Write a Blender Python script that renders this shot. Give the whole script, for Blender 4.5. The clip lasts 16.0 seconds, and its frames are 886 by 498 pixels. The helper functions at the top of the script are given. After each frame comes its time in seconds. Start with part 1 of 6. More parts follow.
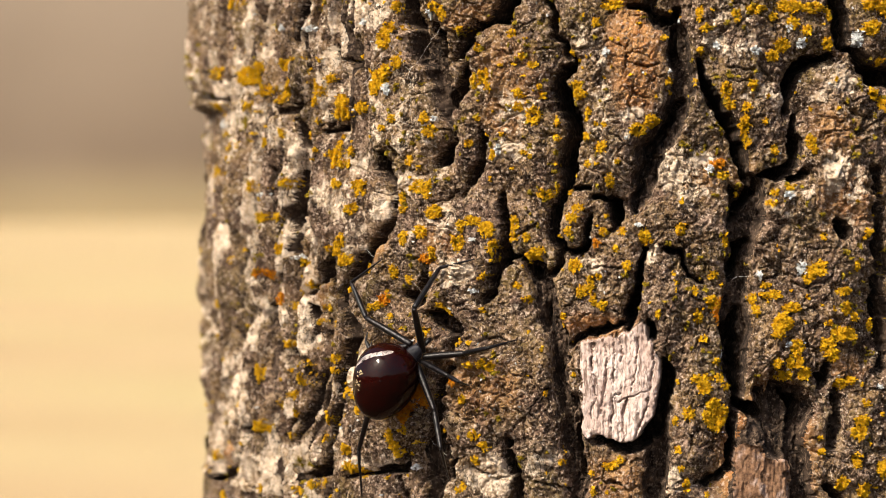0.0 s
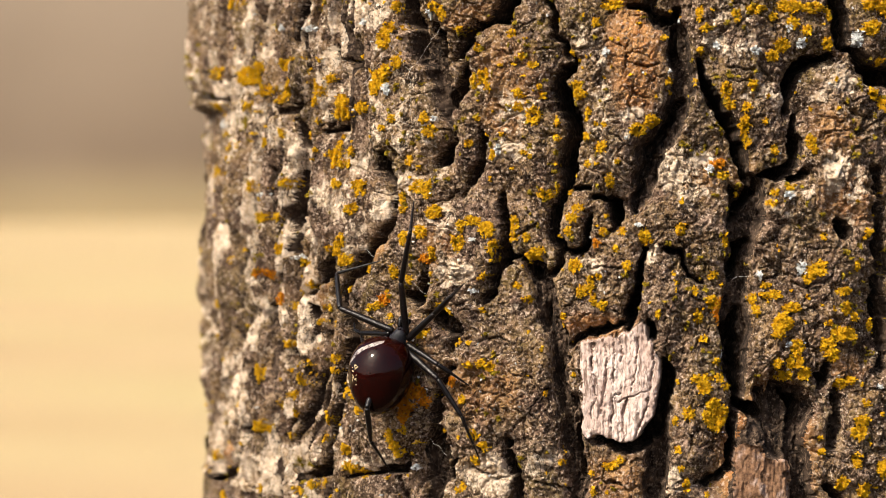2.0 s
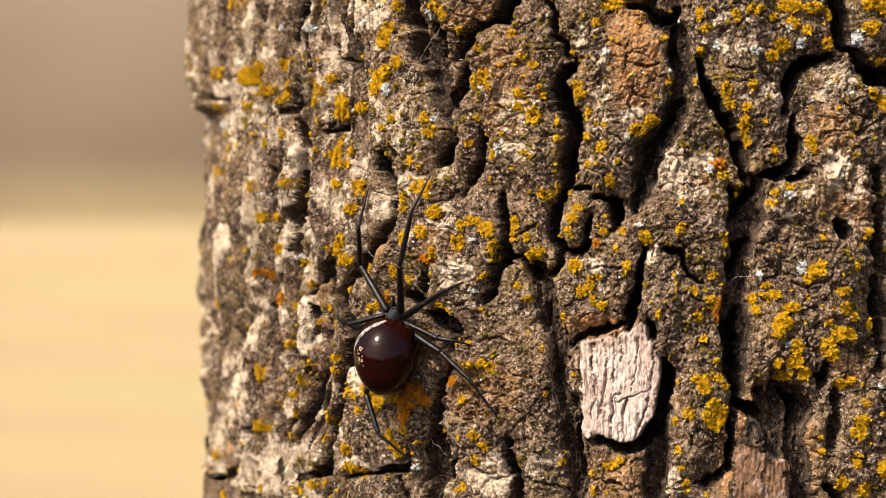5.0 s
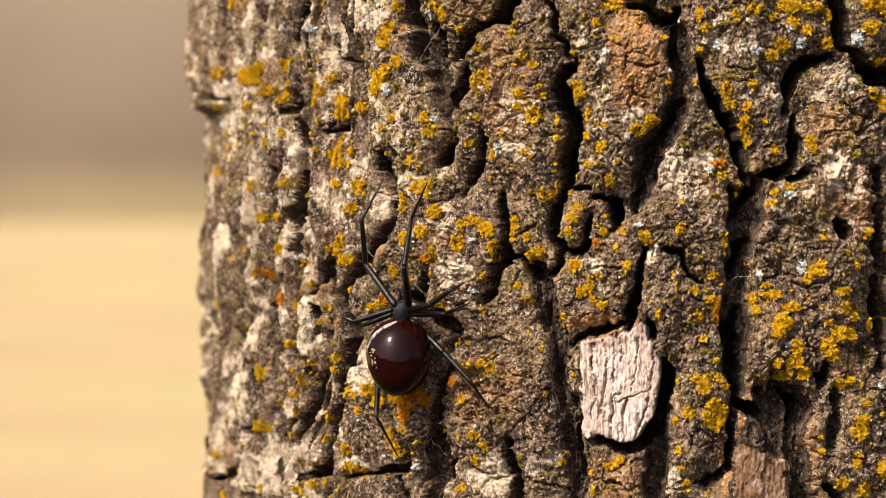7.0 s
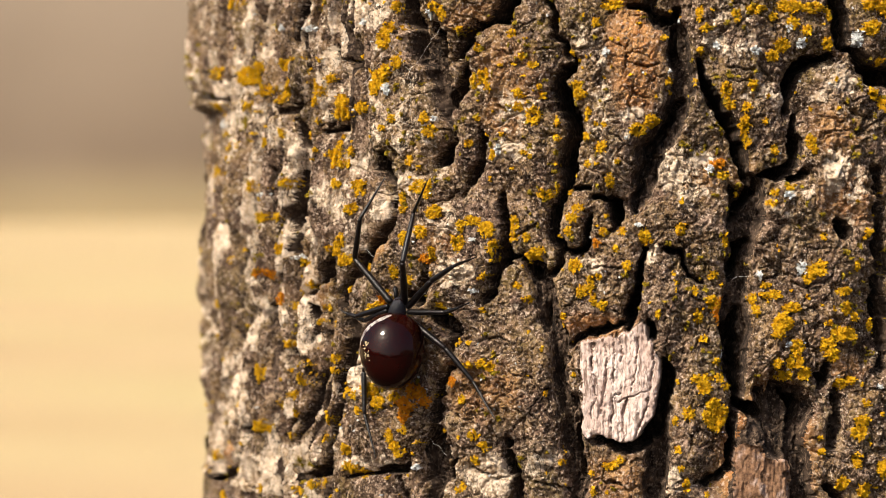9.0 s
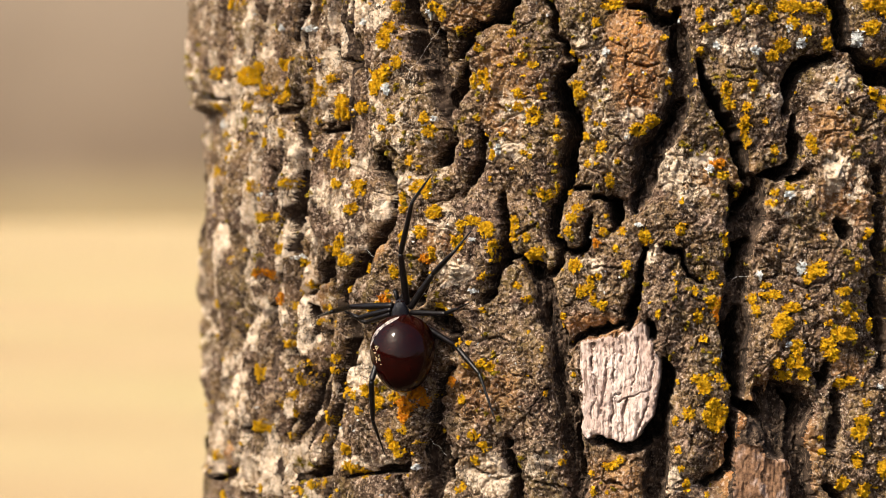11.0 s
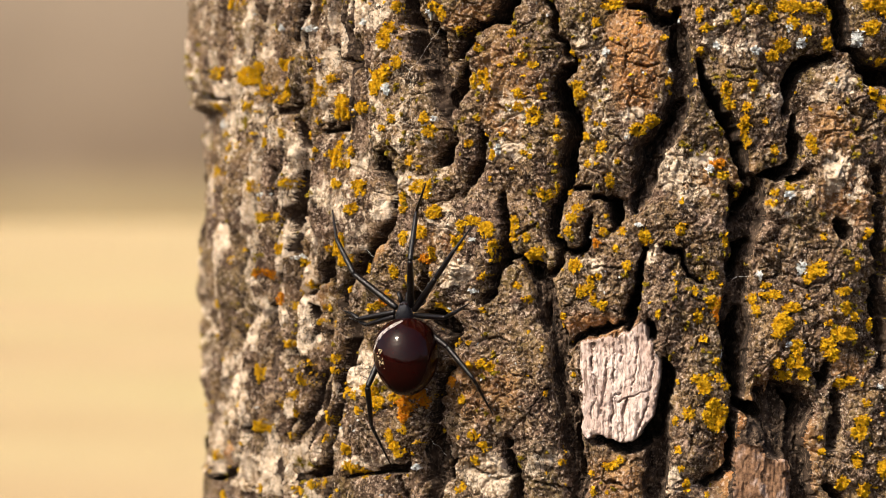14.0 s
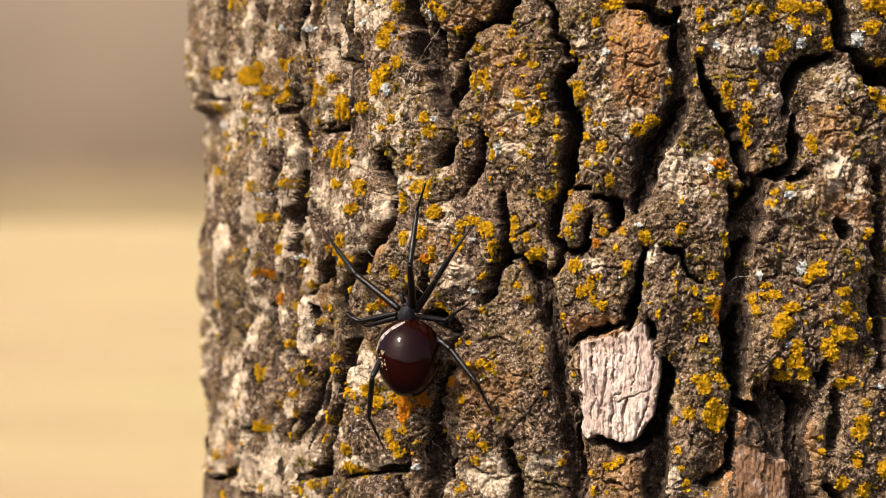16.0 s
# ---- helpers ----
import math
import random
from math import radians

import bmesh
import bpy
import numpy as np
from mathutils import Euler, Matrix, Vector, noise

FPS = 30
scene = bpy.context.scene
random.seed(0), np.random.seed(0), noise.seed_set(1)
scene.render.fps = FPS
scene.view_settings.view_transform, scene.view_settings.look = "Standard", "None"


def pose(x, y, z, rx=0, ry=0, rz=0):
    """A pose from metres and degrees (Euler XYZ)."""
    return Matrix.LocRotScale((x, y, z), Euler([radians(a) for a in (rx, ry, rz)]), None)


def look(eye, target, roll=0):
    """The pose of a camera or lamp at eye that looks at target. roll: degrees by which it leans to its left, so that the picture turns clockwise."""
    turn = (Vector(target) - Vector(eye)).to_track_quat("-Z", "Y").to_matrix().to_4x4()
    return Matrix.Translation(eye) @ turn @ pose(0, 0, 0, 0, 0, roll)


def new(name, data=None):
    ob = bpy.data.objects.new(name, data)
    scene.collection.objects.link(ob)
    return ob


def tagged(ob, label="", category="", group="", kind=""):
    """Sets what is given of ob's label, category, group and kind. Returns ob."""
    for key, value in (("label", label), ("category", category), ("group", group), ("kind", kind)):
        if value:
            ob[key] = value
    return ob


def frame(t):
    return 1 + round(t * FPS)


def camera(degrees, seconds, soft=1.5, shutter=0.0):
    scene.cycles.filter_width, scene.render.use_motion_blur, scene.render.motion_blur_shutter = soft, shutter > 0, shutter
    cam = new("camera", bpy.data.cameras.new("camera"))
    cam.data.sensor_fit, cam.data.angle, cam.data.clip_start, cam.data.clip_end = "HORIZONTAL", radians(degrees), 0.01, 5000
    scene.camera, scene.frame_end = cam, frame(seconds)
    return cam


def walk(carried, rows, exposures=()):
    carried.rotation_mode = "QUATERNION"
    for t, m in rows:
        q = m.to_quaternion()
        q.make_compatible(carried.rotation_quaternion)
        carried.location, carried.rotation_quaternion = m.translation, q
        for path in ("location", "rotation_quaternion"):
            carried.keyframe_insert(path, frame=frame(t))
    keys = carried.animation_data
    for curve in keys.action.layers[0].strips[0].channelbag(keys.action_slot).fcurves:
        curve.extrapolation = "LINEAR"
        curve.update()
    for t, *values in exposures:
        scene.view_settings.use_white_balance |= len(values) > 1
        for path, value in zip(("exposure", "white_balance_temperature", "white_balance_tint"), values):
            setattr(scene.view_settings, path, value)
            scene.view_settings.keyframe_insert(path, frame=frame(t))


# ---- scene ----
import itertools

cam = camera(20, 16.0, soft=0.65)
EYE = Vector((0.0, -0.4446, 1.2))
POSE = look(EYE, EYE + Vector((0, math.cos(radians(1.16)), -math.sin(radians(1.16)))))
walk(cam, [(0.0, POSE), (16.0, POSE)], exposures=[(0.0, 0.79), (13.5, 0.79), (14.1, 0.73), (16.0, 0.72)])
cam.data.dof.use_dof = True
cam.data.dof.focus_distance = 0.455
cam.data.dof.aperture_fstop = 17.0

# ---- light ----
SUN_EL, SUN_AZ = radians(46), radians(-44)   # azimuth from behind the camera, to its left
world = bpy.data.worlds.new("world")
scene.world = world
world.use_nodes = True
wn = world.node_tree.nodes
sky = wn.new("ShaderNodeTexSky")
sky.sky_type, sky.sun_disc = "NISHITA", False
sky.dust_density, sky.ozone_density = 5.0, 0.5
sky.sun_elevation, sky.sun_rotation = SUN_EL, radians(180 + 44)
wn["Background"].inputs["Strength"].default_value = 0.12
world.node_tree.links.new(sky.outputs[0], wn["Background"].inputs["Color"])
sun = new("sun", bpy.data.lights.new("sun", "SUN"))
sun.data.energy, sun.data.angle, sun.data.color = 3.65, radians(6), (1.0, 0.895, 0.725)
toward = Vector((math.sin(SUN_AZ) * math.cos(SUN_EL), -math.cos(SUN_AZ) * math.cos(SUN_EL), math.sin(SUN_EL)))
sun.matrix_world = look(toward * 5 + Vector((0, 0, 1.2)), (0, 0, 1.2))

# ---- materials ----


class Mat:
    """A small builder of node materials."""

    def __init__(self, name, rough=0.85, spec=0.3):
        self.m = bpy.data.materials.new(name)
        self.m.use_nodes = True
        self.t = self.m.node_tree
        self.b = self.t.nodes["Principled BSDF"]
        self.b.inputs["Roughness"].default_value = rough
        self.b.inputs["Specular IOR Level"].default_value = spec
        self.tc = self.t.nodes.new("ShaderNodeTexCoord")

    def put(self, a, b):
        self.t.links.new(a, b)

    def scaled(self, sx, sy, sz):
        n = self.t.nodes.new("ShaderNodeMapping")
        n.inputs["Scale"].default_value = (sx, sy, sz)
        self.put(self.tc.outputs["Object"], n.inputs["Vector"])
        return n.outputs[0]

    def noise(self, s, detail=4.0, rough=0.6, lo=0.35, hi=0.65, sz=None, kind="noise"):
        v = self.scaled(s, s, s if sz is None else sz)
        if kind == "cell":
            n = self.t.nodes.new("ShaderNodeTexVoronoi")
            n.inputs["Scale"].default_value = 1.0
            out = n.outputs["Distance"]
        else:
            n = self.t.nodes.new("ShaderNodeTexNoise")
            n.inputs["Scale"].default_value = 1.0
            n.inputs["Detail"].default_value = detail
            n.inputs["Roughness"].default_value = rough
            out = n.outputs["Fac"]
        self.put(v, n.inputs["Vector"])
        return self.ramp(out, lo, hi)

    def ramp(self, src, lo, hi):
        r = self.t.nodes.new("ShaderNodeMapRange")
        r.inputs["From Min"].default_value, r.inputs["From Max"].default_value = lo, hi
        self.put(src, r.inputs["Value"])
        return r.outputs[0]

    def attr(self, name):
        n = self.t.nodes.new("ShaderNodeAttribute")
        n.attribute_name = name
        return n.outputs["Fac"]

    def math(self, op, a, b):
        n = self.t.nodes.new("ShaderNodeMath")
        n.operation = op
        for i, v in enumerate((a, b)):
            if isinstance(v, (int, float)):
                n.inputs[i].default_value = v
            else:
                self.put(v, n.inputs[i])
        return n.outputs[0]

    def mix(self, fac, a, b, how="MIX"):
        n = self.t.nodes.new("ShaderNodeMix")
        n.data_type, n.blend_type = "RGBA", how
        for i, v in ((0, fac), (6, a), (7, b)):
            if isinstance(v, tuple):
                n.inputs[i].default_value = (*v, 1)
            elif isinstance(v, (int, float)):
                n.inputs[i].default_value = v
            else:
                self.put(v, n.inputs[i])
        return n.outputs[2]

    def random(self):
        return self.t.nodes.new("ShaderNodeObjectInfo").outputs["Random"]

    def island(self):
        return self.t.nodes.new("ShaderNodeNewGeometry").outputs["Random Per Island"]

    def done(self, colour, height=None, strength=0.5, dist=0.0003):
        if isinstance(colour, tuple):
            self.b.inputs["Base Color"].default_value = (*colour, 1)
        else:
            self.put(colour, self.b.inputs["Base Color"])
        if height is not None:
            n = self.t.nodes.new("ShaderNodeBump")
            n.inputs["Strength"].default_value, n.inputs["Distance"].default_value = strength, dist
            self.put(height, n.inputs["Height"])
            self.put(n.outputs[0], self.b.inputs["Normal"])
        return self.m


def bark_material():
    k = Mat("bark", 0.92, 0.15)
    c = k.mix(k.noise(105, 5, 0.65, 0.43, 0.57), (0.170, 0.108, 0.077), (0.275, 0.175, 0.084))
    c = k.mix(k.math("MULTIPLY", k.noise(75, 5, 0.65, 0.50, 0.60), 0.55), c, (0.185, 0.138, 0.040))
    c = k.mix(k.math("MULTIPLY", k.noise(235, 6, 0.72, 0.49, 0.57), 0.80), c, (0.070, 0.044, 0.031))
    c = k.mix(k.math("MULTIPLY", k.random(), 0.18), c, (0.090, 0.058, 0.040))
    c = k.mix(k.math("MULTIPLY", k.noise(330, 6, 0.72, 0.530, 0.575), 0.65), c, k.mix(k.noise(60, 2), (0.43, 0.30, 0.225), (0.40, 0.29, 0.15)))
    c = k.mix(k.math("MULTIPLY", k.noise(850, 4, 0.7, 0.51, 0.58), 0.36), c, (0.40, 0.275, 0.195))
    c = k.mix(k.math("MULTIPLY", k.noise(1200, 4, 0.72, 0.53, 0.58), 0.85), c, (0.036, 0.020, 0.013))
    rust = k.math("MULTIPLY", k.attr("rust"), k.noise(300, 5, 0.7, 0.22, 0.48))
    c = k.mix(rust, c, k.mix(k.noise(500, 5), (0.30, 0.115, 0.032), (0.62, 0.34, 0.14)))
    patchy = k.math("ADD", k.attr("pale"), k.math("MULTIPLY", k.noise(240, 7, 0.72, 0.3, 0.7), 1.2))
    pale = k.math("MULTIPLY", k.ramp(patchy, 0.96, 1.12), k.noise(700, 4, 0.65, 0.28, 0.42))
    c = k.mix(pale, c, k.mix(k.noise(900, 4), (0.46, 0.33, 0.21), (0.89, 0.75, 0.60)))
    c = k.mix(k.math("MULTIPLY", k.noise(1700, 3, 0.65, 0.56, 0.61), 0.7), c, (0.60, 0.475, 0.38))
    for size, wide, dark in ((240, 0.020, 0.95), (520, 0.026, 0.9)):
        off = k.math("ABSOLUTE", k.math("SUBTRACT", k.noise(size, 3, 0.7, 0.0, 1.0, size * 0.6), 0.5), 0.0)
        gap = k.math("MULTIPLY", k.math("SUBTRACT", 1.0, k.ramp(off, 0.0, wide)), k.noise(180, 2, 0.5, 0.42, 0.56))
        c = k.mix(k.math("MULTIPLY", gap, dark), c, (0.020, 0.011, 0.007))
    return k.done(c, k.math("ADD", k.noise(2300, 4, 0.7, 0.25, 0.75), k.noise(800, 4, 0.7, 0.2, 0.8)), 1.0, 0.00035)


def inner_shaded_material():
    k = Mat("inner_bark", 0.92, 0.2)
    # partly true inner-bark brown; the near-black tones carry the furrows' shade
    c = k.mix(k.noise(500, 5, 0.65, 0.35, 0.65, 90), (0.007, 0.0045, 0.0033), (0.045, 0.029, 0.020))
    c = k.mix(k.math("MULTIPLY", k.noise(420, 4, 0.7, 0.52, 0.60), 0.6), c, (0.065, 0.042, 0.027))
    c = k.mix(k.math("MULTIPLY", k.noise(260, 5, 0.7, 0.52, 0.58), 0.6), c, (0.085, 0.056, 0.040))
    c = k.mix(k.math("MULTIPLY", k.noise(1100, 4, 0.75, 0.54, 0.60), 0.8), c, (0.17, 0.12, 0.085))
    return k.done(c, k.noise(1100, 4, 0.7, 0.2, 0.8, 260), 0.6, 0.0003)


def wood_material():
    k = Mat("bare_wood", 0.85, 0.3)
    c = k.mix(k.noise(420, 5, 0.6, 0.35, 0.65, 90), (0.42, 0.305, 0.262), (0.66, 0.545, 0.495))
    c = k.mix(k.math("MULTIPLY", k.noise(1300, 4, 0.75, 0.53, 0.59, 170), 0.8), c, (0.085, 0.048, 0.030))
    c = k.mix(k.math("MULTIPLY", k.noise(2200, 3, 0.7, 0.54, 0.60, 900), 0.6), c, (0.20, 0.13, 0.10))
    c = k.mix(k.math("MULTIPLY", k.attr("rust"), k.noise(500, 4, 0.6, 0.2, 0.5)), c, k.mix(k.noise(1200, 4), (0.085, 0.042, 0.022), (0.25, 0.140, 0.078)))
    return k.done(c, k.noise(1000, 4, 0.7, 0.2, 0.8, 300), 0.6, 0.0003)


def lichen_material(name, a, b, deep):
    k = Mat(name, 0.9, 0.15)
    c = k.mix(k.island(), a, b)
    c = k.mix(k.noise(1500, 4, 0.7, 0.5, 0.72), c, deep)
    return k.done(c, k.noise(2500, 2, 0.7, 0.2, 0.8), 0.4, 0.0001)


BARK, INNER_SHADED, WOOD = bark_material(), inner_shaded_material(), wood_material()
GOLD = lichen_material("gold_lichen", (0.52, 0.285, 0.005), (0.66, 0.405, 0.009), (0.26, 0.165, 0.008))
ORANGE = lichen_material("orange_lichen", (0.50, 0.155, 0.006), (0.60, 0.27, 0.010), (0.26, 0.10, 0.008))
OLIVE = lichen_material("olive_lichen", (0.22, 0.155, 0.010), (0.33, 0.235, 0.016), (0.11, 0.085, 0.015))
WHITE = lichen_material("white_lichen", (0.55, 0.57, 0.58), (0.74, 0.75, 0.74), (0.36, 0.37, 0.36))


def ground_material():
    k = Mat("dry_grass", 0.95, 0.1)
    c = k.mix(k.noise(0.35, 3, 0.5, 0.35, 0.65), (0.385, 0.275, 0.146), (0.435, 0.322, 0.174))
    c = k.mix(k.math("MULTIPLY", k.noise(0.12, 2, 0.5, 0.45, 0.65), 0.6), c, (0.40, 0.36, 0.165))
    far = k.t.nodes.new("ShaderNodeVectorMath")
    far.operation = "LENGTH"
    k.put(k.tc.outputs["Object"], far.inputs[0])
    c = k.mix(k.ramp(far.outputs["Value"], 25, 110), c, (0.42, 0.315, 0.175))
    # unseen dark ring round the tree, added to dim reflections and bounced light
    unseen_dark = k.mix(k.noise(9, 5), (0.030, 0.021, 0.014), (0.085, 0.060, 0.038))
    bare = k.math("ADD", far.outputs["Value"], k.noise(0.6, 4, 0.6, -1.0, 1.0))
    c = k.mix(k.ramp(bare, 6.5, 9.5), unseen_dark, c)
    # unseen ground on the near side, added dark to dim the abdomen's reflection
    sep = k.t.nodes.new("ShaderNodeSeparateXYZ")
    k.put(k.tc.outputs["Object"], sep.inputs[0])
    c = k.mix(k.ramp(k.math("ADD", sep.outputs[1], k.noise(0.5, 4, 0.6, -1.5, 1.5)), -1.0, 3.0), unseen_dark, c)
    return k.done(c, k.noise(60, 4), 0.4, 0.02)


def woods_material():
    """Leafless brown woods, blended to straw colour at the foot and paler towards the top."""
    k = Mat("far_woods", 0.95, 0.1)
    c = k.mix(k.noise(0.07, 3, 0.5, 0.35, 0.65, 0.05), (0.122, 0.092, 0.067), (0.162, 0.126, 0.094))
    sep = k.t.nodes.new("ShaderNodeSeparateXYZ")
    k.put(k.tc.outputs["Object"], sep.inputs[0])
    c = k.mix(k.ramp(sep.outputs[2], 3.5, 13.0), c, (0.185, 0.146, 0.110))
    c = k.mix(k.ramp(sep.outputs[2], -1.6, 3.2), (0.36, 0.295, 0.165), c)
    return k.done(c)


# ---- ground and distance ----


def grid_object(name, xs, ys, zfun, mat):
    bm = bmesh.new()
    rows = [[bm.verts.new((x, y, zfun(x, y))) for x in xs] for y in ys]
    for a, b in zip(rows, rows[1:]):
        for i in range(len(a) - 1):
            bm.faces.new((a[i], a[i + 1], b[i + 1], b[i]))
    me = bpy.data.meshes.new(name)
    bm.to_mesh(me)
    bm.free()
    me.materials.append(mat)
    return new(name, me)


steps = [-900, -400, -200, -100, -50, -25, -12, -6, -3, -1, 0, 1, 3, 6, 12, 25, 50, 100, 200, 400, 900]
ground = tagged(grid_object("ground", steps, steps, lambda x, y: 0.0, ground_material()),
                "flat field of sunlit dry straw-coloured grass", "ground", kind="structure")


def far_woods():
    """A ring of far brown woods that closes the field."""
    rnd = random.Random(4)
    bm = bmesh.new()
    n, rings = 180, []
    for j in range(25):
        v = j / 24
        rings.append([])
        for i in range(n):
            a = 2 * math.pi * i / n
            lump = noise.noise((math.cos(a) * 9, math.sin(a) * 9, 3.1)) + 0.5 * noise.noise((math.cos(a) * 31, math.sin(a) * 31, 7))
            rad = 118 + 7 * v ** 2 + 3 * lump + rnd.uniform(-0.05, 0.05)
            rings[-1].append(bm.verts.new((rad * math.cos(a), rad * math.sin(a), -0.3 + v * (16 + 2.5 * lump))))
    for a, b in zip(rings, rings[1:]):
        for i in range(n):
            bm.faces.new((a[i], a[(i + 1) % n], b[(i + 1) % n], b[i]))
    me = bpy.data.meshes.new("backdrop")
    bm.to_mesh(me)
    bm.free()
    me.materials.append(woods_material())
    me.shade_smooth()
    return tagged(new("backdrop", me), "distant brown leafless woods beyond the field", "woods", kind="structure")


far_woods()

# ---- the trunk: bark unrolled as arc length s and height z, both in millimetres ----
R, AXIS = 100.0, (48.3, 100.0)
Z0 = 1200.0


def on_trunk(s, z, up):
    """World place, in metres, of bark at arc s and height z, standing up mm proud of the mean bark."""
    a = s / R
    return ((AXIS[0] + (R + up) * np.sin(a)) / 1000, (AXIS[1] - (R + up) * np.cos(a)) / 1000, (Z0 + z) / 1000)


def lattice(seed):
    return np.random.RandomState(seed).rand(256, 256)


def vnoise(s, z, ss, sz, seed):
    """Smooth noise from -1 to 1 with cells of ss by sz mm."""
    t = lattice(seed)
    x, y = s / ss + 1000, z / sz + 1000
    i, j = np.floor(x).astype(int), np.floor(y).astype(int)
    u, v = x - i, y - j
    u, v = u * u * u * (u * (6 * u - 15) + 10), v * v * v * (v * (6 * v - 15) + 10)
    i0, i1, j0, j1 = i & 255, (i + 1) & 255, j & 255, (j + 1) & 255
    return 2 * ((t[i0, j0] * (1 - u) + t[i1, j0] * u) * (1 - v) + (t[i0, j1] * (1 - u) + t[i1, j1] * u) * v) - 1


def fbm(s, z, ss, sz, seed, octaves=4, gain=0.55):
    out, amp, tot = 0, 1.0, 0.0
    for o in range(octaves):
        out = out + amp * vnoise(s, z, ss / 2 ** o, sz / 2 ** o, seed + o)
        tot += amp
        amp *= gain
    return out / tot


def cells(s, z, ss, sz, seed):
    """Distance to the nearest and to the second of scattered points, in cells."""
    ta, tb = lattice(seed), lattice(seed + 1)
    x, y = s / ss + 1000, z / sz + 1000
    i, j = np.floor(x).astype(int), np.floor(y).astype(int)
    f1, f2 = np.full(x.shape, 9.0), np.full(x.shape, 9.0)
    for di in (-1, 0, 1):
        for dj in (-1, 0, 1):
            a, b = (i + di) & 255, (j + dj) & 255
            d = np.hypot(i + di + ta[a, b] - x, j + dj + tb[a, b] - y)
            f2 = np.minimum(f2, np.maximum(f1, d))
            f1 = np.minimum(f1, d)
    return f1, f2


def facets(s, z, ss, sz, seed):
    """Tilted flakes: each place takes the plane of its nearest scattered point, in cells."""
    ta, tb, tu, tv, th = (lattice(seed + k) for k in range(5))
    x, y = s / ss + 1000, z / sz + 1000
    i, j = np.floor(x).astype(int), np.floor(y).astype(int)
    near, out = np.full(x.shape, 9.0), np.zeros(x.shape)
    for di in (-1, 0, 1):
        for dj in (-1, 0, 1):
            a, b = (i + di) & 255, (j + dj) & 255
            u, v = x - (i + di + ta[a, b]), y - (j + dj + tb[a, b])
            d = abs(u) + abs(v) * 0.8 + 0.3 * np.maximum(abs(u), abs(v))
            win = d < near
            out = np.where(win, (tu[a, b] - 0.5) * 2 * u + (tv[a, b] - 0.5) * 2 * v + (th[a, b] - 0.5) * 1.3, out)
            near = np.where(win, d, near)
    return out


PLATES, CREVICES, TROUGHS, SPLITS, PALES, RUSTS, LICHENS, THREADS = [], [], [], [], [], [], [], []


def plate(s, z, hw, hh, lean=0.0, up=0.0, kind="bark"):
    PLATES.append((s, z, hw, hh, lean, up, kind))


def crevice(*way):
    """An open gap between plates, some cut in place of ledge shadows: places and breadths along it."""
    CREVICES.append(list(zip(way[::3], way[1::3], way[2::3])))


def trough(*way):
    """A sunken furrow floored with fibrous inner bark."""
    TROUGHS.append(list(zip(way[::3], way[1::3], way[2::3])))


def split(width, *way):
    SPLITS.append((width * 1.35, list(zip(way[::2], way[1::2]))))


def pale(s, z, rs, rz, f):
    PALES.append((s, z, rs, rz, f))


def rust(s, z, rs, rz, f):
    RUSTS.append((s, z, rs, rz, f))


def lichen(s, z, rs, rz, colour="gold"):
    LICHENS.append((s, z, rs * 1.15, rz * 1.15, colour))


def thread(*way):
    THREADS.append(list(zip(way[::2], way[1::2])))


plate(-147.36, 30.74, 6.3, 17.66, 0, 3)
plate(-118.31, 29.7, 4.13, 18.78, 0)
plate(-108.53, 32.53, 4.51, 12.58, 0)
plate(-96.38, 29.66, 6.19, 14.78, 0)
plate(-107.18, 21.31, 5.41, 8.37, 0)
plate(-92.89, 22.42, 8.35, 7.35, 0)
plate(-127.64, 10.31, 4.68, 11.3, 0)
plate(-113.15, 11.39, 4.1, 10.16, 0)
plate(-103.32, 9.86, 4.48, 11.98, 0)
plate(-95.38, 8.86, 3.97, 11.49, 0)
plate(-89.45, 8.55, 4.17, 10.56, 0)
plate(-132.36, -3.4, 3.54, 12.28, 0)
plate(-116.65, -5.57, 4.13, 13.64, 0)
plate(-104.12, -4.34, 4.49, 17.5, 12)
plate(-94.58, -3.72, 5.3, 8.2, 5)
plate(-95.43, -13.03, 5.53, 9.86, 8)
plate(-129.1, -17.33, 4.7, 10.47, 0, 2)
plate(-116.03, -24.31, 4.59, 11.08, 0)
plate(-104.7, -23.26, 6.74, 8.01, 0)
plate(-137.32, -30.02, 4.29, 10.99, 0, 2.6)
plate(-91.42, -22.75, 6.49, 11.43, 5)
plate(-122.03, -38.95, 4.64, 13.79, 0)
plate(-107.4, -33.45, 5.42, 8.39, 0)
plate(-97.63, -31.79, 4, 11.55, 0)
plate(-90.49, -35.77, 5.11, 13.05, 0)
plate(-128.21, -50.46, 5.63, 10.12, 4, 1)
plate(-107.43, -42.2, 6.33, 8.06, 0)
plate(-103.53, -50.15, 8.08, 7.01, 0)
plate(-95.12, -54.16, 5.31, 9.54, 0)
plate(-91.48, -45.1, 5.2, 8.17, 0)
plate(-83.29, -31.59, 5.29, 7.61, 5)
plate(-80.48, -41.1, 6.52, 8.75, 8)
plate(-81.64, -48.38, 7.74, 4.09, 0)
plate(-80.82, -55.08, 7.65, 3.27, 0)
plate(-124.04, -60.13, 6.99, 3.81, 0, 3)
plate(-106.95, -58.3, 5.87, 4.2, 0)
plate(-79.9, 21.43, 6.45, 11.05, -6)
plate(-74.75, 31.31, 7, 7.15, 0)
plate(-66.62, 33.05, 6.96, 5.13, 0)
plate(-62.62, 23.01, 7.54, 8.51, 0)
plate(-71.53, 16.44, 5.13, 6.32, 0)
plate(-60.05, 12.56, 7.92, 7.02, 0)
plate(-78.32, 7.02, 6.66, 6.96, 0)
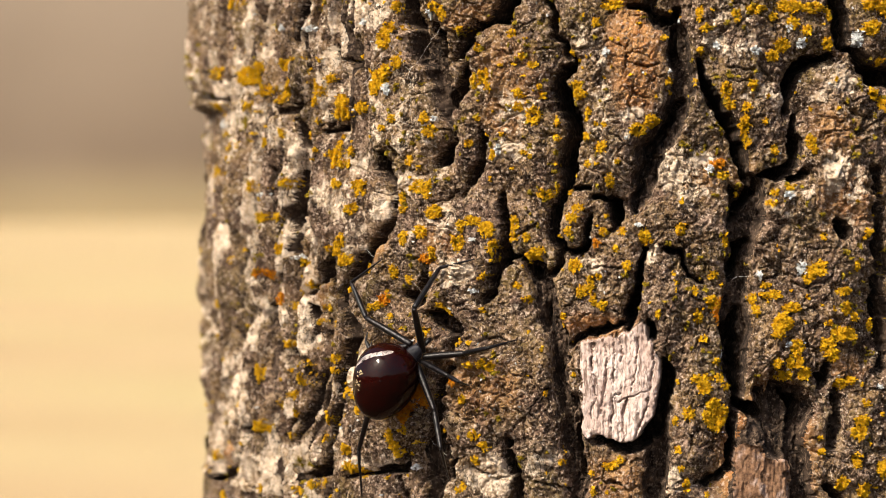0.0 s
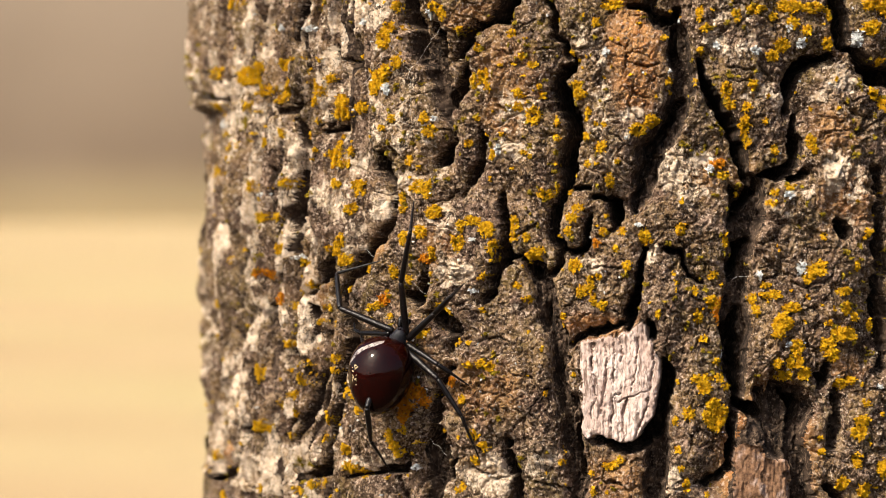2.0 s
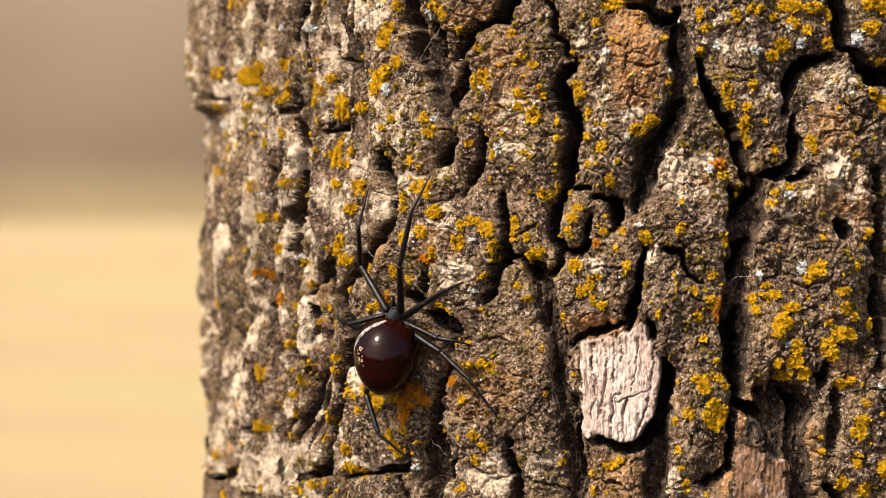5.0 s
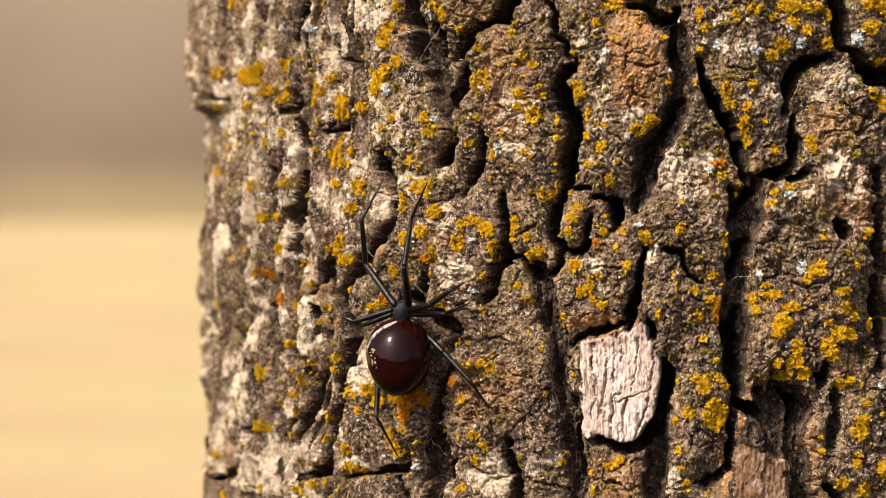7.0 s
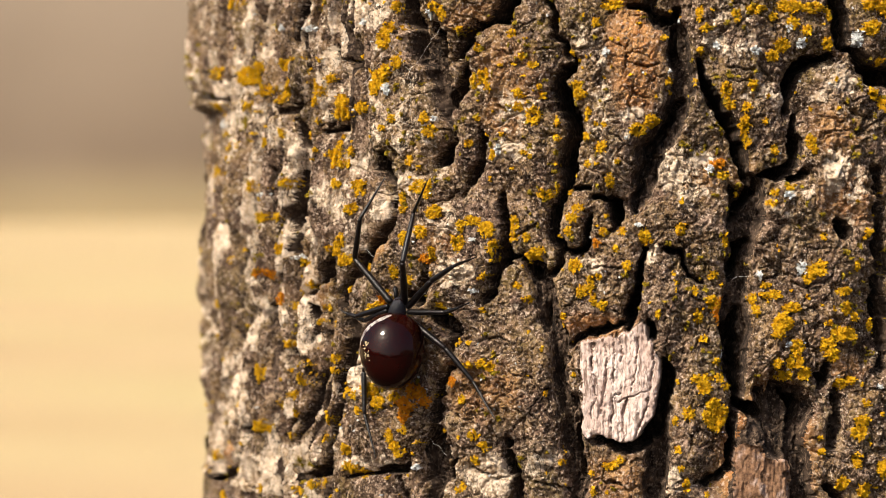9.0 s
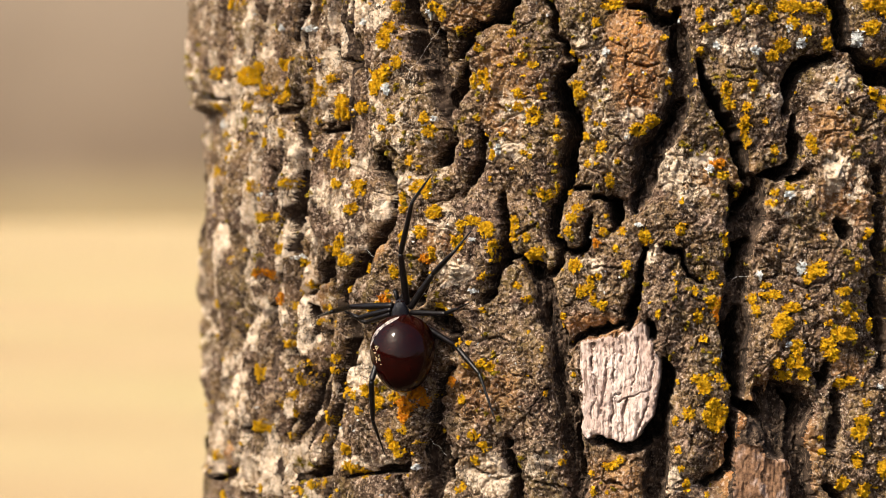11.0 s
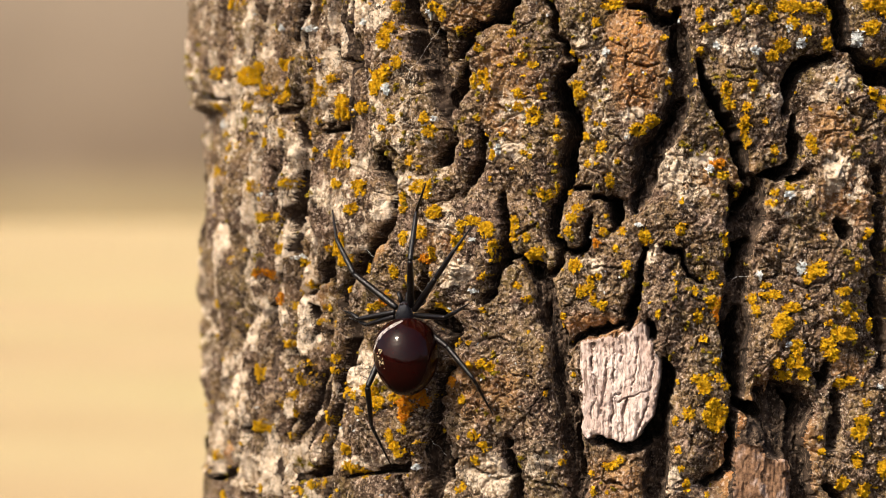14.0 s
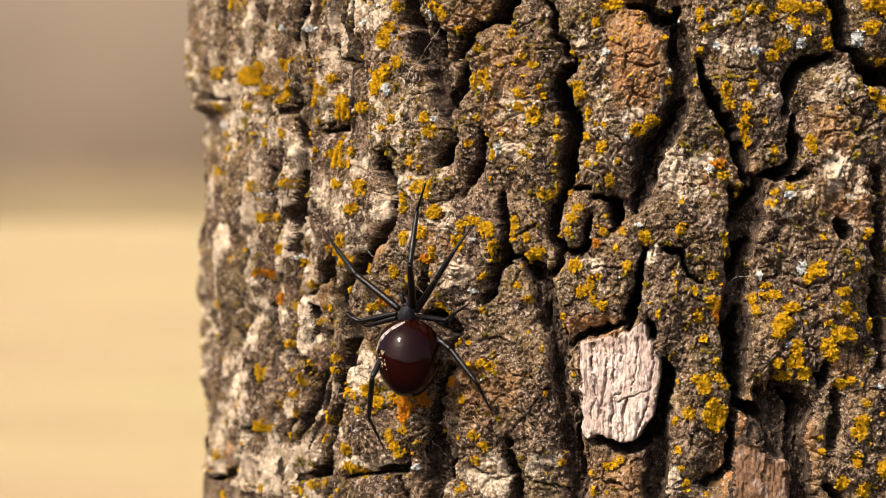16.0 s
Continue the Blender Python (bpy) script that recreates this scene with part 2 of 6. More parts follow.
plate(-75.7, -3.61, 9.47, 10.99, 5)
plate(-58.53, 3.42, 5.3, 4.07, 0)
plate(-68.71, 2.73, 4.34, 5.73, 0)
plate(-53.62, 4.22, 4.81, 4.72, 0)
plate(-64.89, -2.51, 2.38, 5.47, 8)
plate(-60.06, -5.09, 6.23, 6.8, 8)
plate(-68.73, -18.3, 5.9, 6.65, 0)
plate(-80.77, -19.69, 6.9, 6.76, 6)
plate(-50.29, -4.52, 5.73, 6.95, 0)
plate(-47.62, -14.25, 7.15, 6.15, 0)
plate(-61.34, -15, 7.17, 5.11, 0)
plate(-57.92, -23.24, 6.67, 4.75, 0)
plate(-68.04, -25.12, 5.55, 3.21, 0)
plate(-78.37, -28.69, 5.97, 6.98, 0)
plate(-66.67, -40.3, 8.96, 11.21, 0)
plate(-56.31, -37.71, 4.11, 7.91, 0)
plate(-55.94, -50.67, 5.46, 5.87, 0)
plate(-68.76, -54.45, 8.09, 3.44, 0)
plate(-58.8, -44.59, 3.08, 5.1, 0)
plate(-44.89, 33.97, 7.26, 3.34, 0)
plate(-43.1, 19.46, 3.71, 8.33, 0)
plate(-36.11, 18.84, 6.19, 9.72, 0)
plate(-36.33, 29.98, 7.14, 3.75, 0)
plate(-33.33, 5.16, 5.88, 7.94, 0)
plate(-41.54, 11.81, 4.41, 3.55, 0)
plate(-42.31, -0.11, 4.93, 4.89, 0)
plate(-33.96, -8, 5.42, 5.08, 0)
plate(-47.85, 7.78, 4.09, 6.14, 0, -1.5)
plate(-31.56, 27.35, 3.73, 6.6, 0)
plate(-40.87, -6.52, 3.42, 5, 0, -1)
plate(-35.76, -21.21, 7.14, 7.74, 0)
plate(-41.97, -32.05, 7.39, 9.12, 0)
plate(-33.09, -32.32, 5.17, 7.73, 0, -1.5)
plate(-41.52, -44.81, 5.65, 4.67, 0)
plate(-44.87, -51.31, 6.53, 4.47, 0)
plate(-31.18, -48.71, 6.54, 7.07, 0)
plate(-34.15, -39.66, 6.15, 3.98, 0)
plate(-49.7, -42.59, 2.86, 5.05, 0, -1.5)
plate(-60.68, 31.77, 3.13, 5.09, 0, -1)
plate(-22.79, 30.22, 4.98, 5.69, 0)
plate(-21.97, 20.68, 5.65, 6.79, 0)
plate(-19.52, 7.92, 6.52, 7.88, 5)
plate(-14.52, 24.32, 5.57, 11.35, 0, -0.9)
plate(-9.23, 22.09, 3.11, 8.17, 0)
plate(-25.41, -4.94, 3.88, 5.71, 0)
plate(-19.2, -4.92, 4.49, 5.69, 0)
plate(-23.76, -15.5, 5.23, 6.36, 0)
plate(-17.47, -14.15, 4.93, 7.66, 6)
plate(-4.51, 2.6, 7.34, 6.76, 15)
plate(-3.19, -7.7, 7.12, 6, 0)
plate(-7.66, -15.42, 5.78, 7.42, 0)
plate(-6.15, -23.43, 6.45, 5.67, 0)
plate(-0.47, -20.91, 3.8, 6.54, 0)
plate(-20.9, -22.83, 6.77, 3.07, 0, 0.5)
plate(-16.64, -33.3, 7.5, 10.4, 0, 0, "wood")
plate(-2.14, -32.14, 5.58, 6, 0)
plate(-1.43, -39.16, 5.36, 5.68, 0)
plate(-4.41, -47.19, 6.68, 6.55, 0)
plate(-17.42, -50.36, 7.18, 5.26, 0)
plate(-25.38, -34.18, 1.83, 10.11, 0, -0.8)
plate(1.35, -28.93, 2.46, 6, 0)
plate(-11.67, -5.91, 2.89, 5.46, 0, -1)
plate(2.72, 29.55, 6.94, 6.75, 0)
plate(8.3, 15.59, 6.13, 11.77, 8)
plate(13.57, 30.3, 6.69, 5.67, 0)
plate(18.55, 32.16, 4, 5.46, 0)
plate(23.04, 19.39, 5.78, 6.35, 0)
plate(20.73, 10.64, 6.19, 5.47, 0)
plate(23.53, 1.3, 5.32, 6.14, 0)
plate(28.51, 13.2, 4.23, 9.34, 0)
plate(28.78, 29.82, 4.24, 7.47, 0)
plate(14.7, -2.41, 7.89, 6.34, 0)
plate(14, -11.13, 8.33, 5.03, 0)
plate(24.01, -11.98, 5.34, 5.71, 0)
plate(11.97, -21.95, 6.21, 7.65, 0)
plate(19.56, -20.5, 4.74, 6.79, 0)
plate(24.93, -25.6, 4.64, 7.69, 5)
plate(16.65, -29.52, 3.98, 5.69, 0)
plate(7.2, -29.45, 4.31, 6.77, 0)
plate(6.23, -52.2, 2.94, 7.8, 0, -1, "wood")
plate(11.01, -53.8, 3.44, 7.2, 0, -1.4, "wood")
plate(21.44, -43.19, 5.03, 6.8, 0)
plate(28.71, -40.83, 5.5, 7.27, 0)
plate(29.08, -50.47, 5.51, 4.41, 0)
plate(20.08, -51.73, 4.52, 3.51, 0)
plate(-2.93, 12.58, 4.45, 4.9, 10, -1.2)
plate(15.46, 18.62, 3.49, 4.91, 10, -1.5)
crevice(-84.0, 38.7, 1.72, -84.4, 36.6, 2.39, -85.8, 34.5, 2.78, -87.6, 30.1, 1.44)
# the shadow under a jutting plate, cut as a dark gap
crevice(-84.9, 20.0, 1.03, -85.8, 17.9, 1.75, -90.4, 17.1, 1.38, -94.9, 16.9, 0.56)
crevice(-84.1, 5.7, 1.30, -85.8, 3.3, 4.05, -87.4, 0.6, 2.66, -89.1, -3.7, 2.23, -88.4, -7.5, 1.47, -88.9, -10.2, 1.66)
crevice(-102.0, 36.6, 0.36, -100.8, 32.6, 1.08, -101.6, 29.7, 0.36)
crevice(-146.9, 22.9, 1.12, -140.2, 21.2, 1.68, -120.4, 20.0, 0.96)
crevice(-129.3, 28.0, 0.72, -126.9, 26.1, 1.44, -129.3, 24.5, 0.60)
crevice(-118.4, 15.5, 0.60, -119.6, 10.4, 1.08, -117.7, 5.8, 0.96, -118.5, 1.3, 1.44, -116.6, -3.3, 0.84, -118.5, -5.8, 0.36)
crevice(-113.1, 16.5, 1.08, -111.6, 12.7, 1.08)
crevice(-123.9, 14.5, 0.84, -123.5, 8.7, 0.72)
crevice(-78.3, 21.6, 0.47, -78.6, 17.1, 0.79, -77.5, 14.8, 1.09, -79.1, 12.3, 0.80, -81.9, 12.3, 0.32)
crevice(-77.8, 12.0, 0.72, -74.2, 13.3, 0.71)
crevice(-77.5, 29.3, 0.45, -76.0, 26.1, 1.03, -74.5, 23.4, 0.98, -72.7, 21.5, 0.53)
crevice(-72.1, 30.5, 0.56, -70.8, 28.0, 0.84, -70.1, 24.1, 0.70)
crevice(-97.5, 0.1, 0.48, -96.5, -2.3, 0.84, -98.0, -5.4, 0.72, -99.8, -9.8, 1.32, -101.5, -12.6, 0.96, -105.2, -15.7, 0.60)
crevice(-94.3, 5.6, 0.60, -94.0, 1.0, 0.60)
crevice(-77.6, -11.8, 0.90, -78.8, -14.0, 2.35, -81.4, -16.5, 1.28, -84.5, -18.4, 0.70)
crevice(-134.2, -18.1, 1.20, -131.9, -23.3, 1.56)
crevice(-110.2, -17.3, 0.96, -112.3, -20.2, 1.44, -116.7, -23.8, 0.60)
crevice(-101.0, -32.0, 0.48, -100.1, -37.5, 0.84, -99.7, -41.9, 0.84, -102.5, -45.9, 0.72)
crevice(-111.5, -45.0, 0.60, -111.5, -50.6, 1.20, -114.1, -54.3, 1.44, -123.1, -57.0, 1.08, -147.4, -60.4, 0.60)
crevice(-107.5, -55.3, 0.96, -103.3, -57.7, 1.68, -103.3, -59.9, 1.44)
crevice(-83.1, -30.5, 0.68, -82.3, -35.3, 1.17, -83.1, -39.7, 1.17, -85.0, -44.1, 1.01, -86.3, -46.6, 0.51)
crevice(-66.5, 8.5, 0.63, -64.9, 6.6, 3.81, -62.9, 3.4, 2.57, -62.0, 0.1, 1.56, -62.2, -4.1, 1.28, -64.6, -6.7, 1.62, -66.6, -9.3, 2.15, -69.4, -12.0, 2.20, -71.6, -14.7, 1.63, -74.1, -18.4, 2.35, -73.8, -22.1, 1.77, -71.6, -26.3, 3.19, -73.6, -30.4, 2.00, -75.7, -35.0, 1.20, -76.1, -39.2, 1.22, -76.8, -43.5, 1.84, -77.9, -47.9, 2.16, -79.2, -51.2, 1.91, -82.8, -52.1, 1.50, -85.9, -53.7, 1.02)
crevice(-76.0, -20.6, 0.76, -76.8, -18.0, 1.23, -77.6, -15.9, 0.62)
crevice(-58.5, 36.9, 1.00, -58.1, 34.8, 1.25, -58.0, 32.0, 1.25)
crevice(-52.1, 31.4, 0.69, -51.3, 29.9, 1.64, -51.1, 26.6, 1.29, -50.6, 21.7, 0.47, -50.6, 17.6, 1.05, -49.8, 15.0, 1.38)
crevice(-46.0, 23.4, 0.79, -47.0, 19.7, 1.71, -48.3, 17.0, 2.39, -49.7, 14.8, 1.52, -48.5, 12.4, 0.69, -48.7, 10.1, 1.04, -49.7, 8.3, 1.57, -51.8, 6.5, 1.34)
crevice(-42.2, 11.7, 0.66, -42.8, 8.8, 1.33, -43.4, 6.2, 1.22, -44.9, 3.7, 1.99, -46.7, 0.5, 0.67)
# next two: the shadow at a plate's foot, cut as dark gaps
crevice(-37.7, 36.4, 3.68, -38.9, 32.8, 2.59, -40.9, 31.7, 1.36, -44.0, 30.5, 0.94)
crevice(-44.2, 30.1, 1.54, -45.6, 28.5, 3.11, -47.2, 26.5, 1.78, -48.5, 25.1, 0.67)
crevice(-30.5, 35.9, 0.62, -29.7, 32.3, 0.72, -29.2, 29.3, 0.93, -27.7, 26.9, 0.92, -26.9, 24.9, 0.61)
crevice(-25.2, 24.2, 0.61, -26.6, 23.0, 1.64, -28.1, 21.5, 1.86, -28.3, 19.2, 2.07, -27.2, 16.2, 2.46, -26.0, 13.7, 2.46, -25.8, 11.2, 2.47, -26.1, 8.2, 2.47, -26.5, 5.1, 2.27, -27.1, 2.1, 1.65, -28.4, -0.9, 1.34, -29.6, -3.9, 1.56, -29.4, -7.0, 1.87, -28.4, -9.0, 1.66, -28.4, -11.8, 1.24, -29.7, -14.2, 0.83)
crevice(-25.4, 1.5, 0.50, -22.8, 1.6, 0.50)
crevice(-15.7, 34.5, 0.40, -11.7, 33.3, 0.99, -10.1, 31.3, 0.89, -8.2, 31.5, 1.20, -7.2, 32.9, 1.20)
crevice(-7.5, 29.6, 0.80, -7.2, 26.1, 1.19, -6.8, 22.9, 0.50)
crevice(-5.9, 17.3, 0.60, -7.5, 14.1, 1.20, -9.5, 11.1, 1.30, -11.5, 8.6, 1.10, -13.0, 5.1, 0.90, -14.2, 2.1, 0.90, -15.0, -1.1, 0.60)
crevice(-2.8, 24.6, 0.50, -2.0, 21.1, 1.20, -0.6, 18.1, 1.50, 0.8, 16.1, 1.60, 2.3, 13.1, 1.80, 3.8, 9.3, 2.11, 4.8, 6.1, 1.81, 5.5, 3.1, 1.01)
crevice(8.3, 0.8, 0.80, 5.8, 0.5, 2.00, 4.1, -0.9, 1.21, 3.2, -3.4, 0.70)
crevice(6.3, -7.7, 1.00, 4.1, -8.7, 1.61, 3.3, -11.7, 1.71, 2.7, -14.4, 0.70)
crevice(4.5, -19.4, 0.81, 2.5, -23.7, 2.01, 3.4, -26.9, 2.01, 3.4, -30.9, 2.01, 3.6, -34.1, 1.21, 4.8, -36.8, 1.40, 6.9, -37.6, 2.41, 8.6, -38.8, 1.20)
crevice(3.6, -40.2, 0.50, 3.0, -43.5, 1.21, 2.4, -48.0, 1.01, 0.6, -50.2, 0.80, -2.1, -50.6, 0.60)
crevice(21.5, 25.2, 0.80, 17.0, 23.9, 1.40, 14.6, 22.9, 2.02, 13.4, 20.9, 2.05, 12.6, 18.1, 1.03, 12.5, 15.3, 0.82)
crevice(14.4, 14.6, 0.62, 14.4, 11.9, 0.83, 14.7, 9.5, 1.24, 14.3, 6.9, 1.24, 13.2, 5.4, 1.42, 11.2, 4.5, 2.21, 8.9, 4.3, 1.00)
crevice(14.0, 3.3, 1.00, 16.0, 3.9, 0.60)
crevice(21.5, 35.7, 1.49, 22.8, 31.7, 2.14, 23.4, 28.7, 2.36, 23.9, 26.7, 1.08)
crevice(25.2, 26.8, 0.75, 27.1, 23.8, 1.92, 29.0, 22.3, 2.67, 33.9, 21.3, 3.67)
crevice(21.8, -4.3, 0.63, 22.7, -5.4, 1.89, 23.6, -6.9, 0.85)
crevice(29.1, -14.5, 0.89, 29.5, -18.1, 2.44, 30.6, -21.1, 2.46, 30.9, -26.2, 1.57)
crevice(20.6, -30.1, 0.74, 20.1, -31.9, 1.91, 19.4, -33.3, 0.95)
crevice(12.8, -33.6, 0.81, 14.1, -35.5, 1.73, 15.5, -36.8, 2.48, 15.2, -38.9, 1.87, 14.4, -41.6, 0.62)
crevice(-8.6, -29.0, 1.20, -8.0, -31.2, 2.20, -8.5, -34.0, 2.19, -9.3, -36.5, 1.99, -9.9, -39.2, 1.80, -10.8, -41.2, 2.39, -12.3, -43.2, 2.00, -13.8, -44.6, 1.20, -15.8, -44.9, 1.11, -18.1, -44.1, 1.01, -21.1, -43.0, 0.71)
crevice(-28.7, -28.7, 0.52, -28.1, -31.2, 0.83, -27.8, -34.2, 0.52)
crevice(-24.8, -39.7, 0.51, -24.6, -44.3, 0.92, -24.5, -49.8, 0.82)
crevice(-31.5, -19.9, 0.74, -31.2, -22.2, 1.05)
crevice(-39.0, 0.6, 0.54, -38.9, -2.1, 1.96, -38.1, -5.0, 1.30, -38.4, -9.0, 1.63, -38.4, -11.1, 1.94, -39.6, -12.7, 1.93, -40.4, -14.8, 1.53, -40.9, -17.0, 1.08, -42.6, -18.5, 0.63)
crevice(-37.4, -10.9, 0.72, -34.7, -11.6, 0.62, -33.3, -13.5, 1.36, -32.3, -15.1, 0.63)
crevice(-22.1, -0.1, 0.40, -19.2, -0.2, 0.80, -18.1, -1.7, 1.81, -17.6, -3.1, 1.71, -17.9, -4.5, 1.21, -18.4, -5.6, 0.50)
crevice(-22.4, -3.2, 0.61, -23.2, -5.9, 1.12, -23.3, -8.0, 1.42, -24.6, -9.5, 1.21, -26.5, -10.1, 0.61)
crevice(-12.1, -8.7, 0.50, -13.0, -11.9, 0.80, -13.7, -14.9, 1.30, -14.1, -17.1, 1.20, -14.9, -20.0, 1.70, -15.3, -23.0, 0.60)
crevice(-12.0, -22.2, 0.60, -11.4, -23.8, 1.30, -11.4, -25.2, 0.60)
crevice(-8.9, -9.2, 0.40, -6.7, -9.9, 0.70, -5.9, -11.9, 0.70, -5.0, -13.9, 0.60, -2.9, -15.2, 0.40)
# the overhang's shadow above the wood, cut as a dark gap
crevice(-26.2, -26.3, 0.40, -22.7, -24.1, 0.80, -20.5, -23.3, 0.80, -17.5, -22.5, 0.50, -15.4, -21.8, 0.30)
crevice(-15.4, -1.1, 0.60, -14.7, -2.5, 0.50)
crevice(-54.6, -12.7, 0.72, -55.3, -15.9, 2.28, -57.0, -18.8, 2.35, -60.3, -18.0, 0.86)
crevice(-49.1, -31.2, 0.68, -51.6, -36.0, 1.16, -52.1, -40.1, 1.66, -52.4, -43.7, 1.31)
crevice(-48.8, -48.0, 0.80, -49.6, -51.1, 0.81)
crevice(-37.6, -43.4, 0.43, -37.7, -47.2, 1.09, -36.7, -50.7, 1.52, -35.8, -54.8, 1.51)
crevice(-58.7, -46.1, 0.50, -59.1, -49.8, 0.79, -63.3, -50.5, 0.63, -68.8, -51.1, 0.42, -73.7, -52.5, 0.32)
crevice(-61.0, -51.5, 0.91, -60.0, -56.1, 1.29)
crevice(20.9, -52.1, 0.82, 22.9, -54.3, 1.24)
crevice(-26.9, 25.3, 0.40, -25.2, 24.4, 0.60)
crevice(7.8, 3.1, 0.61, 7.8, 0.6, 0.81)
trough(-57.9, 37.3, 2.96, -56.9, 33.2, 3.65, -55.4, 29.0, 4.53, -53.6, 24.8, 4.93, -51.8, 20.7, 4.18, -50.1, 16.5, 2.77, -49.5, 13.9, 1.16)
trough(-11.5, 36.1, 1.59, -10.7, 32.1, 2.38, -6.8, 29.1, 3.38, -6.1, 25.1, 3.98, -5.5, 21.1, 3.58, -6.2, 17.1, 3.39, -7.2, 14.1, 3.99, -9.7, 10.1, 4.80, -11.7, 7.1, 5.00, -12.7, 4.1, 4.20, -13.9, 0.6, 2.00)
trough(6.9, 3.3, 3.03, 6.5, 0.1, 4.45, 5.7, -3.9, 5.45, 4.8, -7.9, 3.83, 4.3, -12.9, 4.03, 3.8, -17.9, 5.03, 3.3, -22.9, 5.43, 3.4, -26.9, 4.43, 3.4, -30.9, 3.62, 3.9, -34.9, 2.62, 3.2, -41.0, 1.61)
trough(14.6, -34.0, 3.09, 15.6, -38.1, 5.20, 15.1, -42.1, 3.95, 15.7, -46.6, 4.16, 15.9, -54.2, 4.79)
trough(-9.1, -38.0, 2.99, -10.0, -43.0, 3.59, -10.6, -47.0, 3.60, -10.6, -54.1, 3.80)
trough(-32.5, -12.7, 2.95, -31.2, -17.1, 4.41, -30.6, -21.1, 4.19, -28.5, -25.1, 2.71, -28.0, -30.2, 2.29, -27.3, -35.2, 2.28, -25.9, -40.3, 2.69, -25.4, -45.3, 2.88, -25.4, -54.4, 3.29)
trough(-51.5, -43.2, 3.04, -52.3, -46.3, 5.70, -52.3, -49.9, 4.77, -52.8, -55.7, 3.11)
trough(29.6, 5.1, 1.56, 29.8, 0.1, 2.23, 30.1, -7.0, 2.23, 30.8, -14.1, 2.02, 31.1, -21.1, 2.25, 30.9, -30.2, 1.13)
trough(22.4, -34.1, 1.07, 23.2, -39.2, 1.51, 22.0, -44.2, 1.29)
trough(-54.2, -20.8, 1.53, -50.9, -22.3, 3.71, -47.8, -24.3, 3.43, -48.5, -26.8, 1.60)
trough(2.9, 1.6, 1.81, 2.9, -1.4, 2.61, 3.3, -4.4, 2.41)
trough(8.6, -34.0, 1.83, 9.0, -37.0, 2.65, 8.4, -40.2, 2.65)
trough(12.0, -33.5, 3.09, 11.3, -37.0, 4.52, 11.1, -41.0, 4.51, 11.3, -44.0, 3.48)
crevice(-115.7, 34.1, 0.36, -114.4, 28.4, 0.60, -113.7, 24.4, 0.48)
crevice(-110.6, 29.8, 0.48, -113.7, 24.9, 0.72, -118.0, 21.7, 0.96, -119.5, 18.6, 0.72)
crevice(-108.6, 16.6, 0.48, -109.2, 12.2, 0.48)
crevice(-99.7, 12.2, 0.36, -99.3, 5.4, 0.36)
crevice(-91.7, 13.4, 0.58, -92.9, 9.4, 0.99, -93.3, 5.3, 0.60)
crevice(-84.5, 31.2, 0.52, -83.9, 25.9, 0.86, -84.6, 21.4, 0.86)
crevice(-85.6, 14.7, 0.70, -85.8, 10.0, 0.88, -84.8, 5.7, 1.03)
crevice(-114.2, 6.0, 0.72, -116.2, 2.2, 1.20)
crevice(-105.4, -2.7, 0.36, -107.9, -8.8, 0.72, -112.6, -14.8, 0.72)
crevice(-91.4, -0.8, 0.58, -92.4, -5.3, 0.98, -93.6, -9.9, 0.60)
crevice(-84.8, -12.6, 0.67, -86.7, -16.1, 1.40, -87.8, -19.6, 0.72)
crevice(-90.1, -12.4, 0.74, -92.0, -16.2, 1.69, -95.2, -20.7, 1.60, -97.8, -25.4, 0.48)
crevice(-104.7, -17.5, 0.48, -102.2, -20.9, 0.84, -105.5, -25.8, 0.96, -104.7, -32.2, 0.84, -105.5, -38.9, 0.96, -107.4, -43.5, 0.96, -109.1, -47.3, 0.48)
crevice(-114.0, -27.7, 0.96, -112.7, -32.6, 0.96, -108.8, -38.3, 0.60)
crevice(-89.5, -29.0, 0.74, -87.7, -33.4, 1.10, -88.8, -38.1, 0.74)
crevice(-90.3, -42.8, 0.76, -91.5, -47.8, 1.37, -90.9, -52.1, 1.16, -89.4, -56.9, 1.13)
crevice(-96.6, -41.4, 0.36, -95.3, -47.3, 0.80)
crevice(-120.8, -44.4, 0.36, -116.2, -48.8, 0.60, -113.1, -52.1, 0.48)
crevice(-86.3, -36.4, 0.53, -86.8, -42.3, 0.90)
crevice(-79.8, -25.3, 0.48, -78.2, -30.8, 0.79, -80.6, -34.1, 0.77, -81.6, -36.6, 0.48)
crevice(-83.3, -20.8, 0.51, -82.1, -24.6, 0.83, -82.8, -28.0, 0.50)
crevice(-95.9, -27.3, 0.48, -97.6, -32.9, 0.60, -96.8, -38.3, 0.36)
split(0.2, -20.29, -24.63, -19.67, -31.07, -20.07, -38.63)
split(0.24, -17.44, -34.06, -18.04, -38.09, -18.44, -44.14)
split(0.22, -15.83, -36.25, -16.23, -40.07, -16.02, -44.1)
split(0.24, -11.62, -34.59, -13.22, -39.03, -13.81, -43.86)
split(0.2, -17.14, -36.47, -14.63, -35.43, -12.02, -33.99)
split(0.24, -13.64, -24.97, -14.03, -30.5, -15.43, -34.03)
split(0.2, -22.11, -25.66, -21.49, -34.12, -21.89, -39.16)
split(0.16, -18.26, -24.61, -18.05, -33.06)
split(0.2, -10.64, -25.95, -11.42, -33.99)
split(0.25, -14.71, 20.62, -14.01, 18.61, -15.51, 17.32, -14.9, 15.12, -13.7, 13.61)
split(0.25, -14.01, 18.61, -11.71, 17.6)
split(0.3, -10.72, 23.59, -14.72, 23.32)
split(0.31, -23.76, -8.96, -20.71, -11.96)
split(0.25, -22.74, -12.48, -16.67, -12.14)
split(0.3, -5.7, 2.1, -1.72, 2.6)
